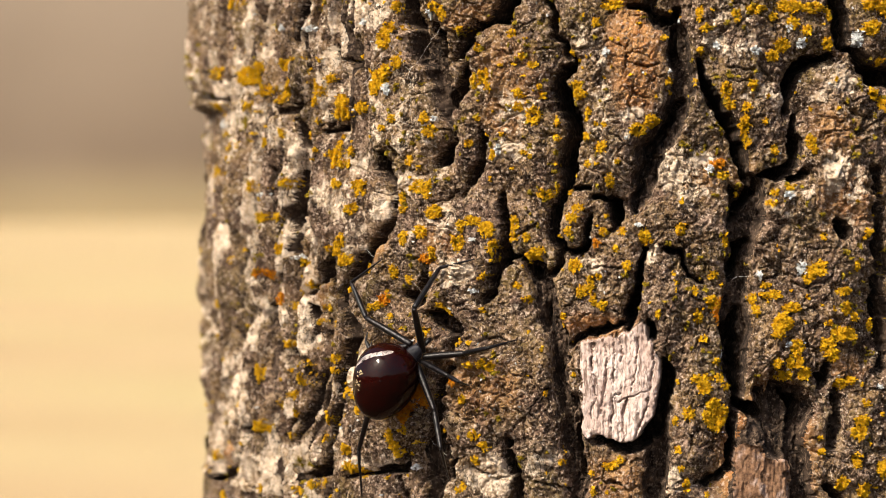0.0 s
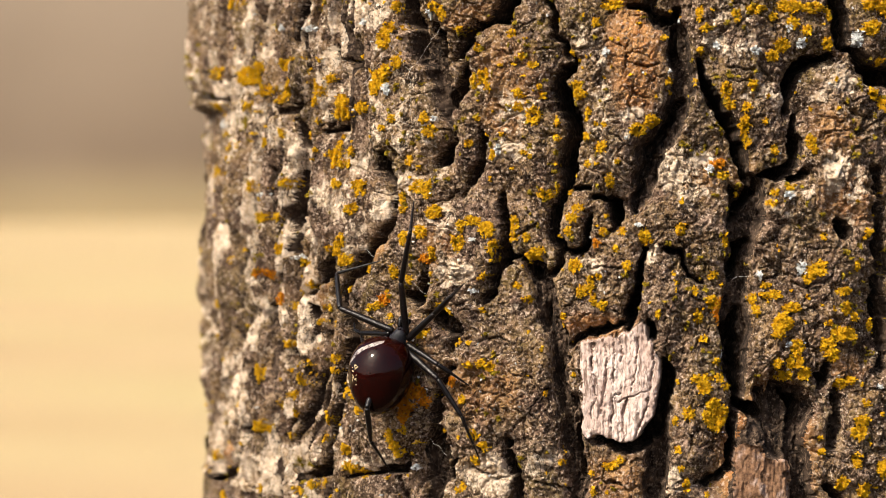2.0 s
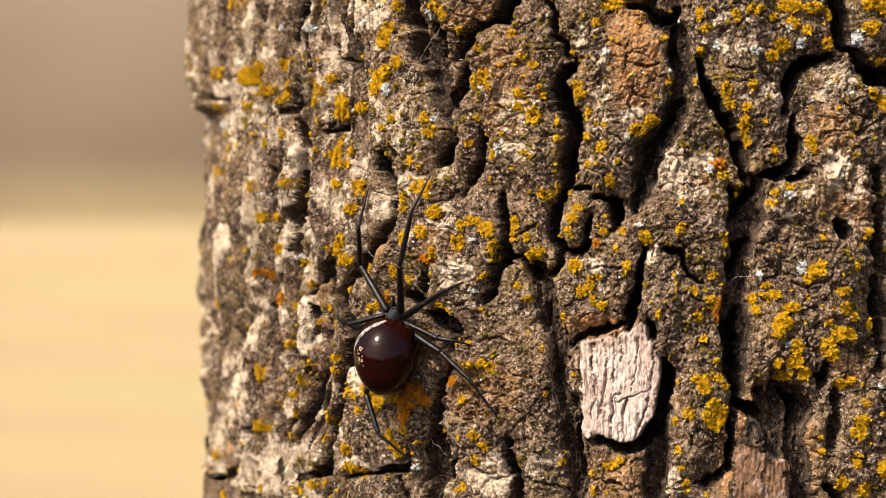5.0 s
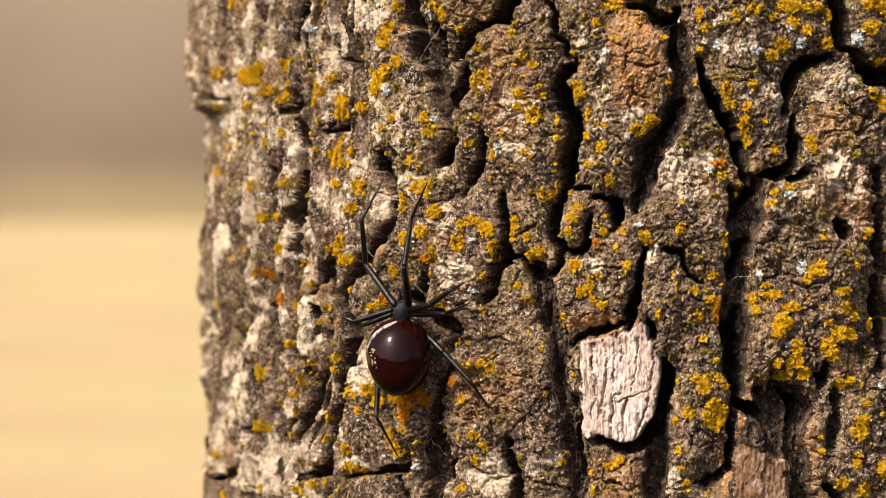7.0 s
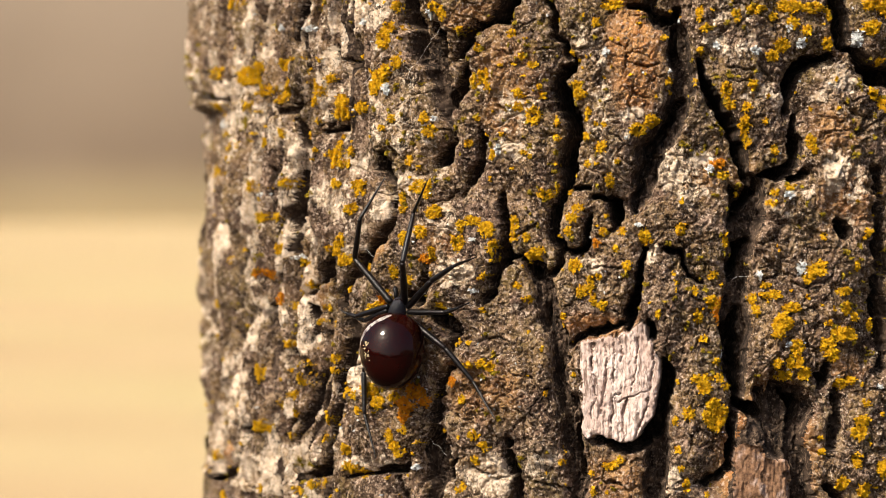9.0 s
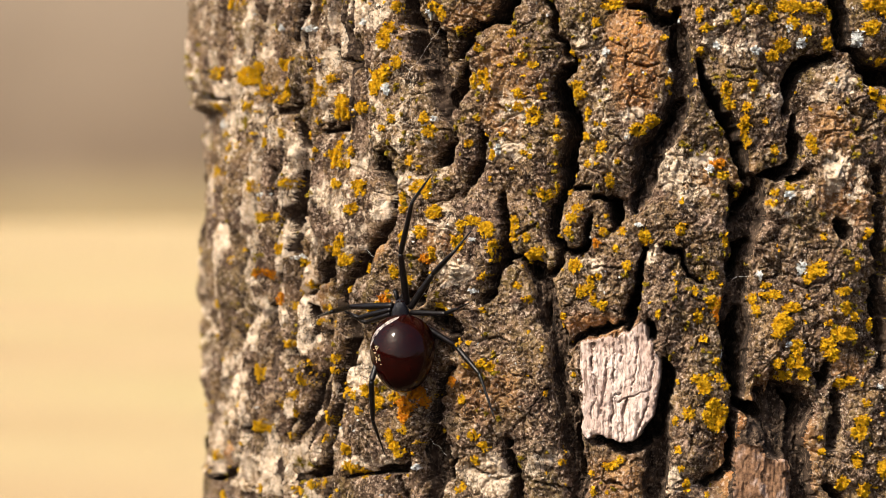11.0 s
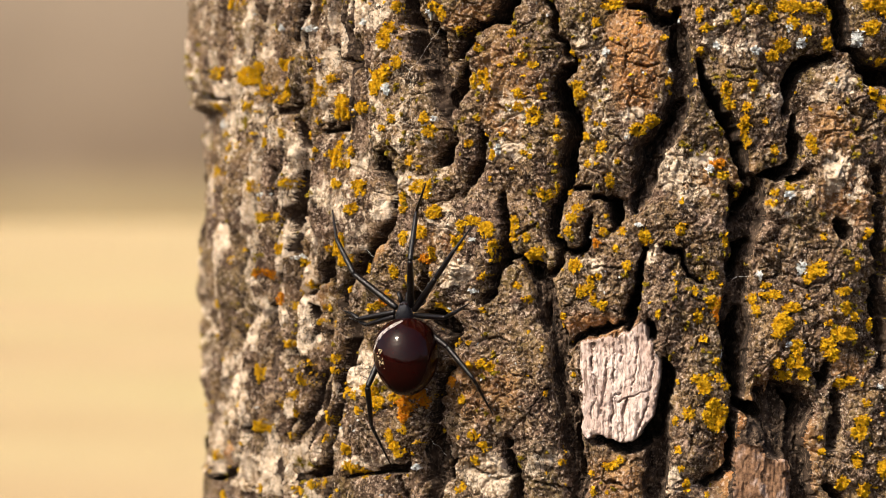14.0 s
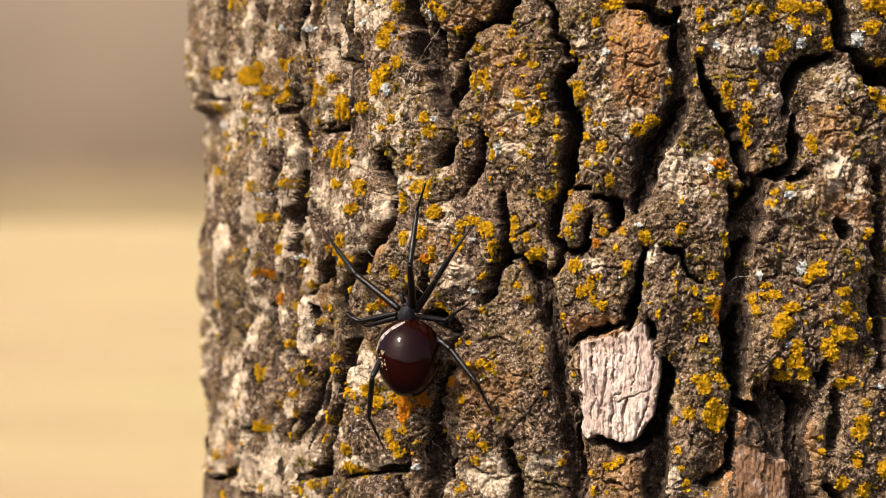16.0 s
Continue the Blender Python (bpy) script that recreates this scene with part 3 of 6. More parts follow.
split(0.4, -5.18, -8.91, -6.68, -7.91)
split(0.3, -0.67, -19.41, -3.67, -18.41)
split(0.31, -32.08, 26.15, -28.43, 26.49)
split(0.31, -25.85, 26.45, -22.28, 27)
split(0.3, -21.76, 21.18, -19.24, 22.36)
split(0.28, -42.86, -35.65, -39.54, -35.24)
split(0.33, -39.57, 12.8, -36.86, 14.5, -34.19, 14.77)
split(0.27, -36.85, 10.24, -32.59, 8.99)
split(0.25, -57.53, 13.04, -56.91, 10.45)
split(0.2, 2.24, 23.06, 6.26, 22.57)
split(0.31, 7.27, 23.08, 10.32, 20.59)
split(0.2, 1.31, -10.9, 6.35, -12.91)
split(0.21, 8.88, -13.92, 11.95, -13.43)
split(0.27, 18.6, 14.64, 22.85, 13.66)
split(0.22, 19.64, 20.16, 22.82, 21.19)
split(0.33, 23.91, 16.18, 27.18, 14.7)
split(0.2, 5.27, 14.09, 8.3, 14.59)
split(0.21, 8.32, 8.6, 12.39, 9.6)
split(0.21, 13.51, -20.96, 17.66, -19.48)
split(0.25, -17.66, -24, -16.65, -29.02)
split(0.31, -23.72, -49.3, -16.61, -51.16)
split(0.31, -32.02, -50.56, -26.8, -52.42)
split(0.34, -45.1, -49.06, -40.63, -49.89)
split(0.3, -6.6, -52.03, -0.61, -48.99)
split(0.31, 8.46, -45.01, 13.06, -44.56)
split(0.32, 13.07, -49.08, 15.66, -47.61)
split(0.29, -68.75, -42, -67.36, -45.08)
split(0.44, -73.04, -30.59, -68.74, -31.46)
split(0.67, -80.71, 17.19, -79.11, 11.83)
split(0.52, -83.23, 3.32, -80.74, -3.1)
split(0.49, -78.33, 0.1, -77.56, -5.22)
split(0.92, -107.24, 5.69, -108.66, -1.01)
split(0.45, -74.46, 26.55, -68.69, 25.29)
split(0.58, -68.68, 30.53, -70.81, 25.36)
split(0.3, 4.22, 31.04, 7.24, 34.05)
split(0.2, -0.77, 28.05, 2.22, 29.54)
split(0.21, 15.53, -4.92, 20.79, -7.94)
split(0.26, 13.49, -14.94, 18.7, -15.97)
split(0.2, -20.73, 5.12, -15.69, 3.1)
split(0.21, -36.31, -7, -32.06, -4.96)
split(0.3, -8.64, -25.94, -7.64, -28.95)
split(0.3, -7.72, 18.09, -6.23, 19.08)
pale(-67.3, 34.13, 4.8, 2.62, 0.9)
pale(-58.16, 3, 2.76, 1.66, 1)
pale(-47.96, -13.23, 2.77, 2.05, 1)
pale(-7.7, 5.1, 2.2, 3.5, 1)
pale(-36.85, 8.72, 3.01, 1.42, 0.7)
pale(21.28, 4.11, 1.94, 2.41, 1)
pale(19.12, 17.15, 1.49, 1.81, 0.6)
pale(-102.12, 4.53, 3.39, 4.43, 0.8)
pale(-104.64, -5.45, 4.12, 10.01, 0.6)
pale(-76, 0.1, 4.59, 4.25, 0.5)
pale(-65.95, 16.84, 1.89, 6.28, 0.5)
pale(-2.72, 7.09, 2, 1.2, 0.7)
pale(-23.3, 29.22, 2.04, 2.01, 0.5)
pale(-14.7, 15.12, 2.21, 1.2, 0.7)
pale(-11.66, -9.92, 1.4, 1.4, 0.8)
pale(-67.35, -32.45, 4.82, 2.94, 0.9)
pale(-90.47, -28.69, 3.07, 1.3, 1)
pale(-95.54, -53.65, 4.22, 5.49, 0.8)
pale(-116.84, -39.72, 5.13, 6.83, 0.6)
pale(-128.19, -48.71, 4.65, 4.65, 0.6)
pale(-146.24, 6.11, 0.4, 0.12, 0.1)
pale(-104.81, -53.39, 7.76, 3.34, 0.6)
pale(-41.74, -49.93, 4.44, 3.06, 0.6)
pale(-6.6, -50.02, 3.01, 2, 0.5)
pale(-48.54, -5.03, 2.78, 3.08, 0.5)
pale(-64.62, -0.94, 1.34, 3.14, 0.7)
pale(-39.02, 8.23, 1.09, 1.22, 0.8)
pale(-91.34, 13.14, 3.5, 3.26, 0.5)
pale(-110, 24.78, 3.55, 1.12, 0.6)
pale(-100.89, 16.66, 3.3, 1.99, 0.7)
pale(-17.7, 7.12, 2.52, 1.4, 0.4)
pale(-80.81, -44.88, 4.26, 4.29, 0.4)
pale(-71.56, -8.34, 2.89, 3.17, 0.4)
pale(5.24, 26.06, 1.82, 1.4, 0.5)
pale(1.23, 27.05, 1.61, 1.4, 0.4)
pale(-30.97, -47.48, 3.15, 3.04, 0.3)
pale(-67.37, -49.29, 6.89, 1.47, 0.5)
pale(-55.07, -9.2, 3.66, 4.13, 0.3)
pale(-49.71, -6.06, 3.5, 4.11, 0.5)
pale(7.3, 10.09, 2.65, 3, 0.3)
pale(-83.28, -26.75, 2.38, 2.15, 0.6)
pale(-147.45, -29.98, 4.01, 1.45, 0.8)
pale(-122.73, -10.23, 3.83, 4.6, 0.8)
pale(13.45, 0.1, 3.12, 3.01, 0.3)
pale(26.24, -28.14, 2.66, 3.03, 0.3)
pale(-147.25, 27.73, 3.2, 7.21, 0.4)
pale(-22.23, -11.97, 1.63, 1.21, 0.5)
pale(-10.6, -50.06, 1.2, 2.01, 0.5)
pale(21.75, 22.18, 2.59, 1.81, 0.3)
pale(-49.7, -49.29, 1.87, 3.09, 0.5)
pale(-74.46, 27.6, 4.49, 6.35, 0.35)
pale(-60.69, 12.05, 5.77, 4.68, 0.4)
pale(-79.9, 18.24, 3.23, 6.4, 0.4)
pale(-71.55, 5.37, 4.33, 3.16, 0.4)
pale(-41.77, 20.46, 2.76, 5.09, 0.3)
pale(-36.32, 16.31, 3.76, 5.07, 0.35)
pale(-21.76, 22.18, 4.07, 5.02, 0.35)
pale(3.22, 29.05, 4.54, 4.49, 0.3)
pale(8.29, 17.09, 3.58, 7, 0.3)
pale(22.83, 19.18, 3.8, 4.02, 0.3)
pale(22.89, 2.11, 3.26, 4.52, 0.45)
pale(-10.69, 5.1, 3, 4, 0.5)
pale(-4.71, 2.1, 5.01, 4, 0.3)
pale(-20.73, 9.13, 4.06, 5.02, 0.3)
pale(-61.97, 22.99, 5.19, 6.24, 0.3)
pale(-53.26, 3.19, 3.6, 3.09, 0.3)
pale(-76.01, -4.14, 5.35, 6.37, 0.35)
pale(-7.21, 6.6, 1.6, 3, 1)
pale(20.74, 5.12, 1.5, 2.61, 1)
rust(-14.32, 26.11, 3.41, 7.81, 1)
rust(-13.71, 20.11, 2.41, 4, 0.9)
rust(6.43, -47.51, 4.49, 8.42, 1)
rust(11.32, -46.04, 5.17, 10.03, 1)
rust(-20.9, -22.53, 5.29, 1.41, 0.8)
rust(-19.68, -25.03, 4.06, 1.41, 0.4)
rust(-41.75, -34.59, 5.54, 4.08, 0.45)
rust(-37.4, 22.41, 4.32, 5.07, 0.4)
rust(-2.72, 4.09, 3.61, 3, 0.45)
rust(22.89, 0.1, 3.69, 4.02, 0.5)
rust(21.25, 12.15, 3.23, 3.01, 0.45)
rust(-65.29, -9.31, 1.61, 1.67, 0.6)
rust(-58.17, -27.92, 5.02, 3.11, 0.3)
rust(5.3, 3.1, 2.03, 3, 0.4)
rust(10.47, -36.99, 2.06, 4.01, 0.6)
rust(-37.4, 15.31, 3.24, 3.04, 0.5)
rust(-17.62, -50.17, 5.06, 3.02, 0.4)
rust(-50.88, -8.13, 3.06, 3.09, 0.35)
rust(-80.77, -18.08, 2.29, 2.57, 0.4)
rust(-44, 32.72, 4.48, 2.04, 0.4)
rust(24.08, -30.12, 2.84, 1.61, 0.5)
rust(-118.79, -50.16, 2.29, 2.29, 0.8)
lichen(-113.01, 38.64, 4.52, 1.58)
lichen(-96.37, 33.49, 1.92, 1.53)
lichen(-107.17, 24.09, 5.48, 2.23)
lichen(-103.02, 25.58, 2.97, 1.33)
lichen(-121.16, 25.28, 2.29, 1.37)
lichen(-91.31, 25.62, 1.75, 1.3)
lichen(-98.58, 20.99, 2.24, 1.1)
lichen(-93.7, 19.95, 3.25, 1.74)
lichen(-90.17, 21.78, 1.52, 1.52)
lichen(-105.85, 17.92, 2.12, 1.89)
lichen(-112.51, 10.25, 2.86, 1.01)
lichen(-97.07, 10.86, 2.17, 1.1)
lichen(-90, 12.57, 0.95, 0.98)
lichen(-77.52, 22.42, 1.4, 0.96)
lichen(-79.9, 20.37, 1.61, 1.07)
lichen(-82.69, 22.06, 0.84, 0.54)
lichen(-74.47, 18.3, 1.8, 1.27)
lichen(-74.47, 15.98, 2.4, 1.69)
lichen(-70.1, 16.93, 1.14, 0.84)
lichen(-75.23, 10.17, 0.91, 0.64)
lichen(-75.99, 8.06, 2.14, 1.49)
lichen(-71.54, 8.75, 1.3, 0.95)
lichen(-73, 6.44, 1.18, 0.85)
lichen(-84.04, 24.25, 0.69, 0.86)
lichen(-84.93, 11.93, 0.87, 0.97)
lichen(-81.54, 14.54, 0.83, 0.53)
lichen(-127.56, 18.64, 2.32, 0.7)
lichen(-83.2, 18.33, 0.68, 0.86)
lichen(-60.04, 35.16, 1.27, 1.04)
lichen(-61.97, 31.3, 1.3, 1.04)
lichen(-62.88, 29.25, 1.96, 2.08)
lichen(-58.77, 31.69, 1.01, 0.83)
lichen(-63.94, 22, 3.18, 2.29)
lichen(-65.95, 20.49, 2.03, 1.57)
lichen(-61.97, 23.51, 1.56, 1.25)
lichen(-68.7, 16.9, 1.4, 1.05)
lichen(-59.16, 24.98, 1.01, 1.45)
lichen(-60.69, 14.65, 0.77, 0.62)
lichen(-53.86, 14.53, 0.84, 1.03)
lichen(-52.9, 12.25, 1.32, 1.13)
lichen(-63.28, 12.82, 0.66, 0.52)
lichen(-57.53, 6.83, 0.75, 0.93)
lichen(-50.29, 33.44, 1.17, 1.23)
lichen(-51.7, 34.82, 0.95, 0.82)
lichen(-43.43, 21, 1.01, 1.33)
lichen(-41.77, 21.98, 1, 1.43)
lichen(-40.66, 19.93, 0.77, 0.71)
lichen(-36.87, 29.48, 0.86, 0.81)
lichen(-34.72, 25.39, 0.64, 0.61)
lichen(-32.61, 23.84, 0.95, 0.51)
lichen(-35.25, 18.83, 0.96, 0.91)
lichen(-35.25, 16.3, 0.85, 0.81)
lichen(-32.6, 14.75, 1.48, 1.82)
lichen(-42.88, 27.09, 0.67, 0.61)
lichen(-46.82, 30.56, 0.91, 0.41)
lichen(-40.11, 7.73, 0.77, 0.92)
lichen(-45.11, 9.8, 0.68, 0.61)
lichen(-34.18, 8.2, 0.64, 0.4)
lichen(-43.1, 14.37, 0.45, 0.41)
lichen(-18.24, 34.35, 1.82, 0.9)
lichen(-21.27, 31.2, 0.81, 0.8)
lichen(-25.85, 25.75, 0.41, 0.8)
lichen(-24.31, 18.7, 1.33, 1.21)
lichen(-24.82, 20.21, 1.03, 0.6)
lichen(-31.03, 18.27, 0.73, 0.5)
lichen(-31.55, 19.79, 0.52, 0.5)
lichen(-28.42, 13.7, 0.52, 0.81)
lichen(-28.41, 10.68, 0.62, 0.6)
lichen(-23.28, 11.15, 0.92, 0.9)
lichen(-22.77, 15.17, 0.51, 0.9)
lichen(-20.23, 9.13, 1.01, 1)
lichen(-19.73, 12.94, 0.51, 0.5)
lichen(-22.76, 6.13, 0.61, 0.6)
lichen(-13.7, 12.11, 1.5, 1.3)
lichen(-11.2, 13.6, 1.6, 1.4)
lichen(-8.23, 20.58, 0.7, 0.7)
lichen(-7.73, 18.58, 0.6, 0.9)
lichen(-9.24, 28.57, 0.8, 0.5)
lichen(-2.98, 32.54, 0.6, 1.2)
lichen(-1.97, 30.04, 0.9, 0.7)
lichen(-2.76, 26.06, 0.6, 0.6)
lichen(-17.2, 6.61, 0.5, 0.5)
lichen(-28.41, 6.15, 0.42, 0.4)
lichen(3.22, 32.04, 0.71, 1.1)
lichen(6.73, 33.25, 1.53, 0.8)
lichen(9.78, 32.07, 0.82, 0.8)
lichen(12.84, 33.89, 2.49, 1.2)
lichen(16.97, 33.64, 2.11, 1)
lichen(20.65, 32.69, 1.29, 1.4)
lichen(13.36, 31.1, 1.25, 1.2)
lichen(15.95, 29.63, 0.94, 0.9)
lichen(11.53, 26.89, 1.44, 1.6)
lichen(9.8, 25.08, 1.23, 1.2)
lichen(20.14, 27.37, 1.18, 1.1)
lichen(1.74, 19.07, 0.81, 1.4)
lichen(2.55, 16.58, 0.91, 0.9)
lichen(6.26, 20.08, 0.81, 1.1)
lichen(5.07, 12.89, 1.01, 1.8)
lichen(5.28, 9.89, 0.81, 1)
lichen(5.27, 16.08, 0.81, 0.8)
lichen(8.81, 13.59, 0.51, 0.5)
lichen(10.55, 8.6, 0.82, 0.8)
lichen(17.05, 10.12, 0.84, 1.1)
lichen(17.57, 8.62, 0.74, 0.7)
lichen(28.21, 34.33, 2.24, 1.21)
lichen(27.67, 30.3, 1.56, 1.61)
lichen(29.91, 24.3, 0.79, 0.71)
lichen(28.82, 18.74, 0.9, 1.41)
lichen(30.5, 16.75, 0.91, 1.21)
lichen(0.27, 6.09, 1.31, 1, "orange")
lichen(1.28, 4.09, 1.01, 0.7)
lichen(30.43, 33.37, 1.36, 1.41)
lichen(-127.69, 5.33, 2.32, 1.62)
lichen(-104.61, 2.33, 1.54, 1.11)
lichen(-104.63, -3.78, 1.03, 0.89)
lichen(-94.37, -3.72, 1.65, 0.87)
lichen(-93.34, 2.29, 1.61, 1.09)
lichen(-88.53, 2.81, 1.66, 0.97)
lichen(-92.37, -9.7, 1.98, 1.42)
lichen(-96.5, -14.7, 1.72, 1.1, "orange")
lichen(-84.94, 5.48, 0.7, 0.86)
lichen(-83.23, 1.71, 0.85, 0.54)
lichen(-84.09, -3.66, 1.03, 0.86)
lichen(-74.49, 2.75, 1.2, 0.85)
lichen(-76, 6.47, 1.38, 0.96)
lichen(-70.83, -2.01, 1.29, 1.16)
lichen(-69.13, 1.15, 1.12, 0.84)
lichen(-73.75, -7.83, 1.34, 1.16)
lichen(-76.02, -9.45, 2.14, 1.7)
lichen(-73.76, -11.54, 2.08, 1.16)
lichen(-78.35, -9.49, 0.79, 0.53)
lichen(-86.74, -12.31, 1.08, 1.08)
lichen(-85.85, -14.45, 1.06, 1.08)
lichen(-83.26, -16.54, 1.02, 0.86)
lichen(-87.66, -20.44, 1.46, 1.41)
lichen(-91.42, -19.48, 1.36, 1.41, "orange")
lichen(-86.75, -17.71, 1.44, 0.86)
lichen(-122.81, -21.73, 1.92, 0.81)
lichen(-79.16, -20.71, 0.8, 0.53)
lichen(-77.58, -23.86, 0.94, 0.64)
lichen(-80.78, -23.44, 0.82, 0.54)
lichen(-72.29, -16.8, 0.73, 0.74)
lichen(-69.41, 2.73, 1.27, 0.95)
lichen(-59.42, 0.1, 0.89, 1.04)
lichen(-55.44, 2.17, 1.22, 1.34)
lichen(-53.26, 1.65, 0.96, 1.65)
lichen(-58.79, -1.97, 0.76, 0.62)
lichen(-52.06, -2.47, 1.66, 1.44)
lichen(-55.07, -6.1, 1.58, 1.34)
lichen(-58.79, -7.16, 1.13, 1.25)
lichen(-46.25, -5.02, 0.8, 1.13)
lichen(-46.82, -8.09, 1.37, 1.54)
lichen(-43.99, -3.99, 1.57, 0.82)
lichen(-41.2, -5.5, 1.77, 1.63)
lichen(-40.1, -9.06, 1.1, 1.43)
lichen(-39.55, -11.09, 1.09, 1.02)
lichen(-54.46, -11.26, 1.09, 1.03, "orange")
lichen(-52.66, -10.2, 0.72, 1.13)
lichen(-61.34, -13.43, 0.78, 1.25)
lichen(-63.57, -18.7, 1.19, 1.15, "orange")
lichen(-68.72, -13.04, 1.12, 0.84)
lichen(-58.16, -14.94, 0.75, 0.83)
lichen(-36.31, -4.47, 0.86, 1.42)
lichen(-36.84, -7.01, 1.18, 0.81)
lichen(-37.92, -9.04, 0.54, 0.51)
lichen(-34.17, -6.99, 0.74, 0.71)
lichen(-33.11, -10.53, 1.38, 0.81)
lichen(-34.17, -12.06, 0.85, 0.51)
lichen(-41.75, -14.17, 0.78, 0.71)
lichen(-35.77, -15.63, 0.64, 0.61)
lichen(-34.16, -18.14, 0.74, 0.71)
lichen(-42.31, -20.31, 0.56, 0.51)
lichen(-50.88, -19.96, 1.06, 0.93)
lichen(-49.7, -20.66, 1.05, 0.62)
lichen(-47.96, -24.01, 0.69, 0.62, "orange")
lichen(-64.63, -19.77, 0.8, 0.63)
lichen(-65.98, -20.33, 0.81, 0.63)
lichen(-62, -21.79, 0.65, 0.52)
lichen(-54.47, -24.7, 1.21, 1.03)
lichen(-56.3, -27.86, 0.86, 0.72)
lichen(-30.49, 0.6, 1.36, 0.91)
lichen(-28.41, 1.61, 0.52, 0.91)
lichen(-25.83, 4.12, 0.62, 0.6)
lichen(-18.7, 3.11, 0.71, 1.3)
lichen(-26.34, 1.1, 0.41, 0.4)
lichen(-25.61, -3.43, 1.23, 1.01)
lichen(-24.59, -1.71, 1.03, 0.6)
lichen(-26.33, -5.95, 0.82, 0.81)
lichen(-28.4, -6.96, 0.52, 0.5)
lichen(-21.22, -7.94, 0.61, 0.8, "orange")
lichen(-19.91, -5.93, 0.71, 0.7)
lichen(-16.68, -5.92, 0.71, 0.7)
lichen(-12.67, -6.91, 0.9, 1.4)
lichen(-17.68, -8.93, 0.61, 0.6)
lichen(-15.67, -11.94, 0.81, 0.8)
lichen(-25.3, -11.99, 0.93, 1.21)
lichen(-22.23, -14.49, 0.71, 0.7)
lichen(-20.7, -13.97, 0.51, 0.5)
lichen(-23.76, -16.51, 1.02, 1.01)
lichen(-22.23, -16, 0.71, 0.7)
lichen(-21.72, -18, 0.61, 0.91)
lichen(-20.19, -19, 0.91, 0.9)
lichen(-6.2, -0.4, 0.5, 0.5)
lichen(-6.19, -5.4, 0.8, 1.1)
lichen(-3.67, -16.41, 0.5, 0.8)
lichen(-10.15, -20.44, 0.4, 0.8)
lichen(-3.16, -20.92, 0.8, 1.1)
lichen(-32.05, -9.51, 1.16, 0.81)
lichen(-32.58, -11.03, 0.84, 0.81)
lichen(-27.35, -21.09, 0.52, 0.5)
lichen(-7.17, -14.91, 0.4, 0.4)
lichen(3.79, 0.6, 0.71, 0.5)
lichen(13.44, 2.1, 1.04, 0.6)
lichen(10.37, 1.1, 0.62, 0.6)
lichen(9.87, -0.9, 0.82, 0.5)
lichen(1.81, -7.4, 0.61, 1.2)
lichen(26.93, -6.25, 1, 0.91)
lichen(-0.48, -13.71, 0.8, 0.8)
lichen(0.83, -19.91, 1.41, 2.4, "orange")
lichen(-0.47, -18.41, 1.41, 1.4)
lichen(6.86, -17.92, 0.61, 0.9)
lichen(7.38, -19.92, 0.71, 0.9)
lichen(11.76, -22.15, 2.28, 2.21)
lichen(13.51, -19.45, 1.46, 1)
lichen(17.64, -12.75, 1.91, 1.2)
lichen(16.39, -14.15, 1.05, 1)
lichen(18.69, -11.45, 0.85, 0.6)
lichen(22.42, -16.5, 1.19, 0.7)
lichen(8.89, -15.42, 0.82, 0.5)
lichen(9.91, -17.13, 1.65, 0.7)
lichen(22.96, -19.53, 1.2, 1.41)
lichen(24.58, -21.05, 0.88, 0.81)
lichen(22.76, -23.86, 1.95, 1.21)
lichen(19.77, -22.01, 0.53, 0.5)
lichen(28.42, -22.62, 0.56, 1.01)
lichen(25.09, -11.99, 0.55, 0.81)
lichen(19.2, -6.93, 0.43, 0.7)
lichen(-120.71, -33.69, 2.29, 1.6)
lichen(-99.2, -34.08, 1.14, 1.99)
lichen(-94.87, -36.03, 0.62, 1.2)
lichen(-90.09, -28.13, 1.33, 0.76)
lichen(-83.29, -34.29, 1.36, 1.72)
lichen(-89.55, -37.89, 2.07, 0.98)
lichen(-95.51, -39.91, 1.05, 0.99)
lichen(-98.78, -44.55, 1.8, 1.32)
lichen(-85.9, -40.91, 0.89, 0.86)
lichen(-87.71, -45.37, 1.83, 0.76)
lichen(-78.39, -41.51, 1.9, 1.6)
lichen(-79.19, -45.31, 0.96, 0.64)
lichen(-83.29, -31.59, 0.85, 0.86)
lichen(-76.04, -30.19, 1.07, 0.74)
lichen(-76.05, -32.32, 0.77, 0.53)
lichen(-112.5, -54.12, 1.59, 1.02)
lichen(-128.23, -52.79, 1.55, 1.05)
lichen(-123.09, -60.38, 3.07, 0.92)
lichen(-99.95, -56.82, 0.93, 1)
lichen(-82.48, -54.36, 1.68, 0.75)
lichen(-88.65, -56.3, 1.3, 0.76)
lichen(-73.06, -47.02, 1.62, 1.17)
lichen(-72.31, -35.85, 0.73, 0.53)
lichen(-74.54, -37.03, 0.75, 0.53)
lichen(-65.72, -35.53, 1.89, 1.68)
lichen(-63.98, -37.75, 1.46, 1.46)
lichen(-55.44, -35.29, 2.2, 1.66, "orange")
lichen(-57.55, -37.77, 2.25, 1.45, "orange")
lichen(-57.92, -39.86, 1.5, 1.45, "orange")
lichen(-60.45, -36.54, 1.15, 0.94)
lichen(-53.62, -37.29, 1.09, 1.03, "orange")
lichen(-62.01, -43.72, 1.04, 1.25)
lichen(-60.97, -45.75, 1.03, 1.04)
lichen(-60.07, -47.06, 0.89, 0.73)
lichen(-58.17, -42.48, 0.75, 0.83)
lichen(-71.89, -50.44, 2.04, 1.06)
lichen(-69.04, -51.3, 1.41, 0.84)
lichen(-47.96, -33.26, 0.81, 0.92, "orange")
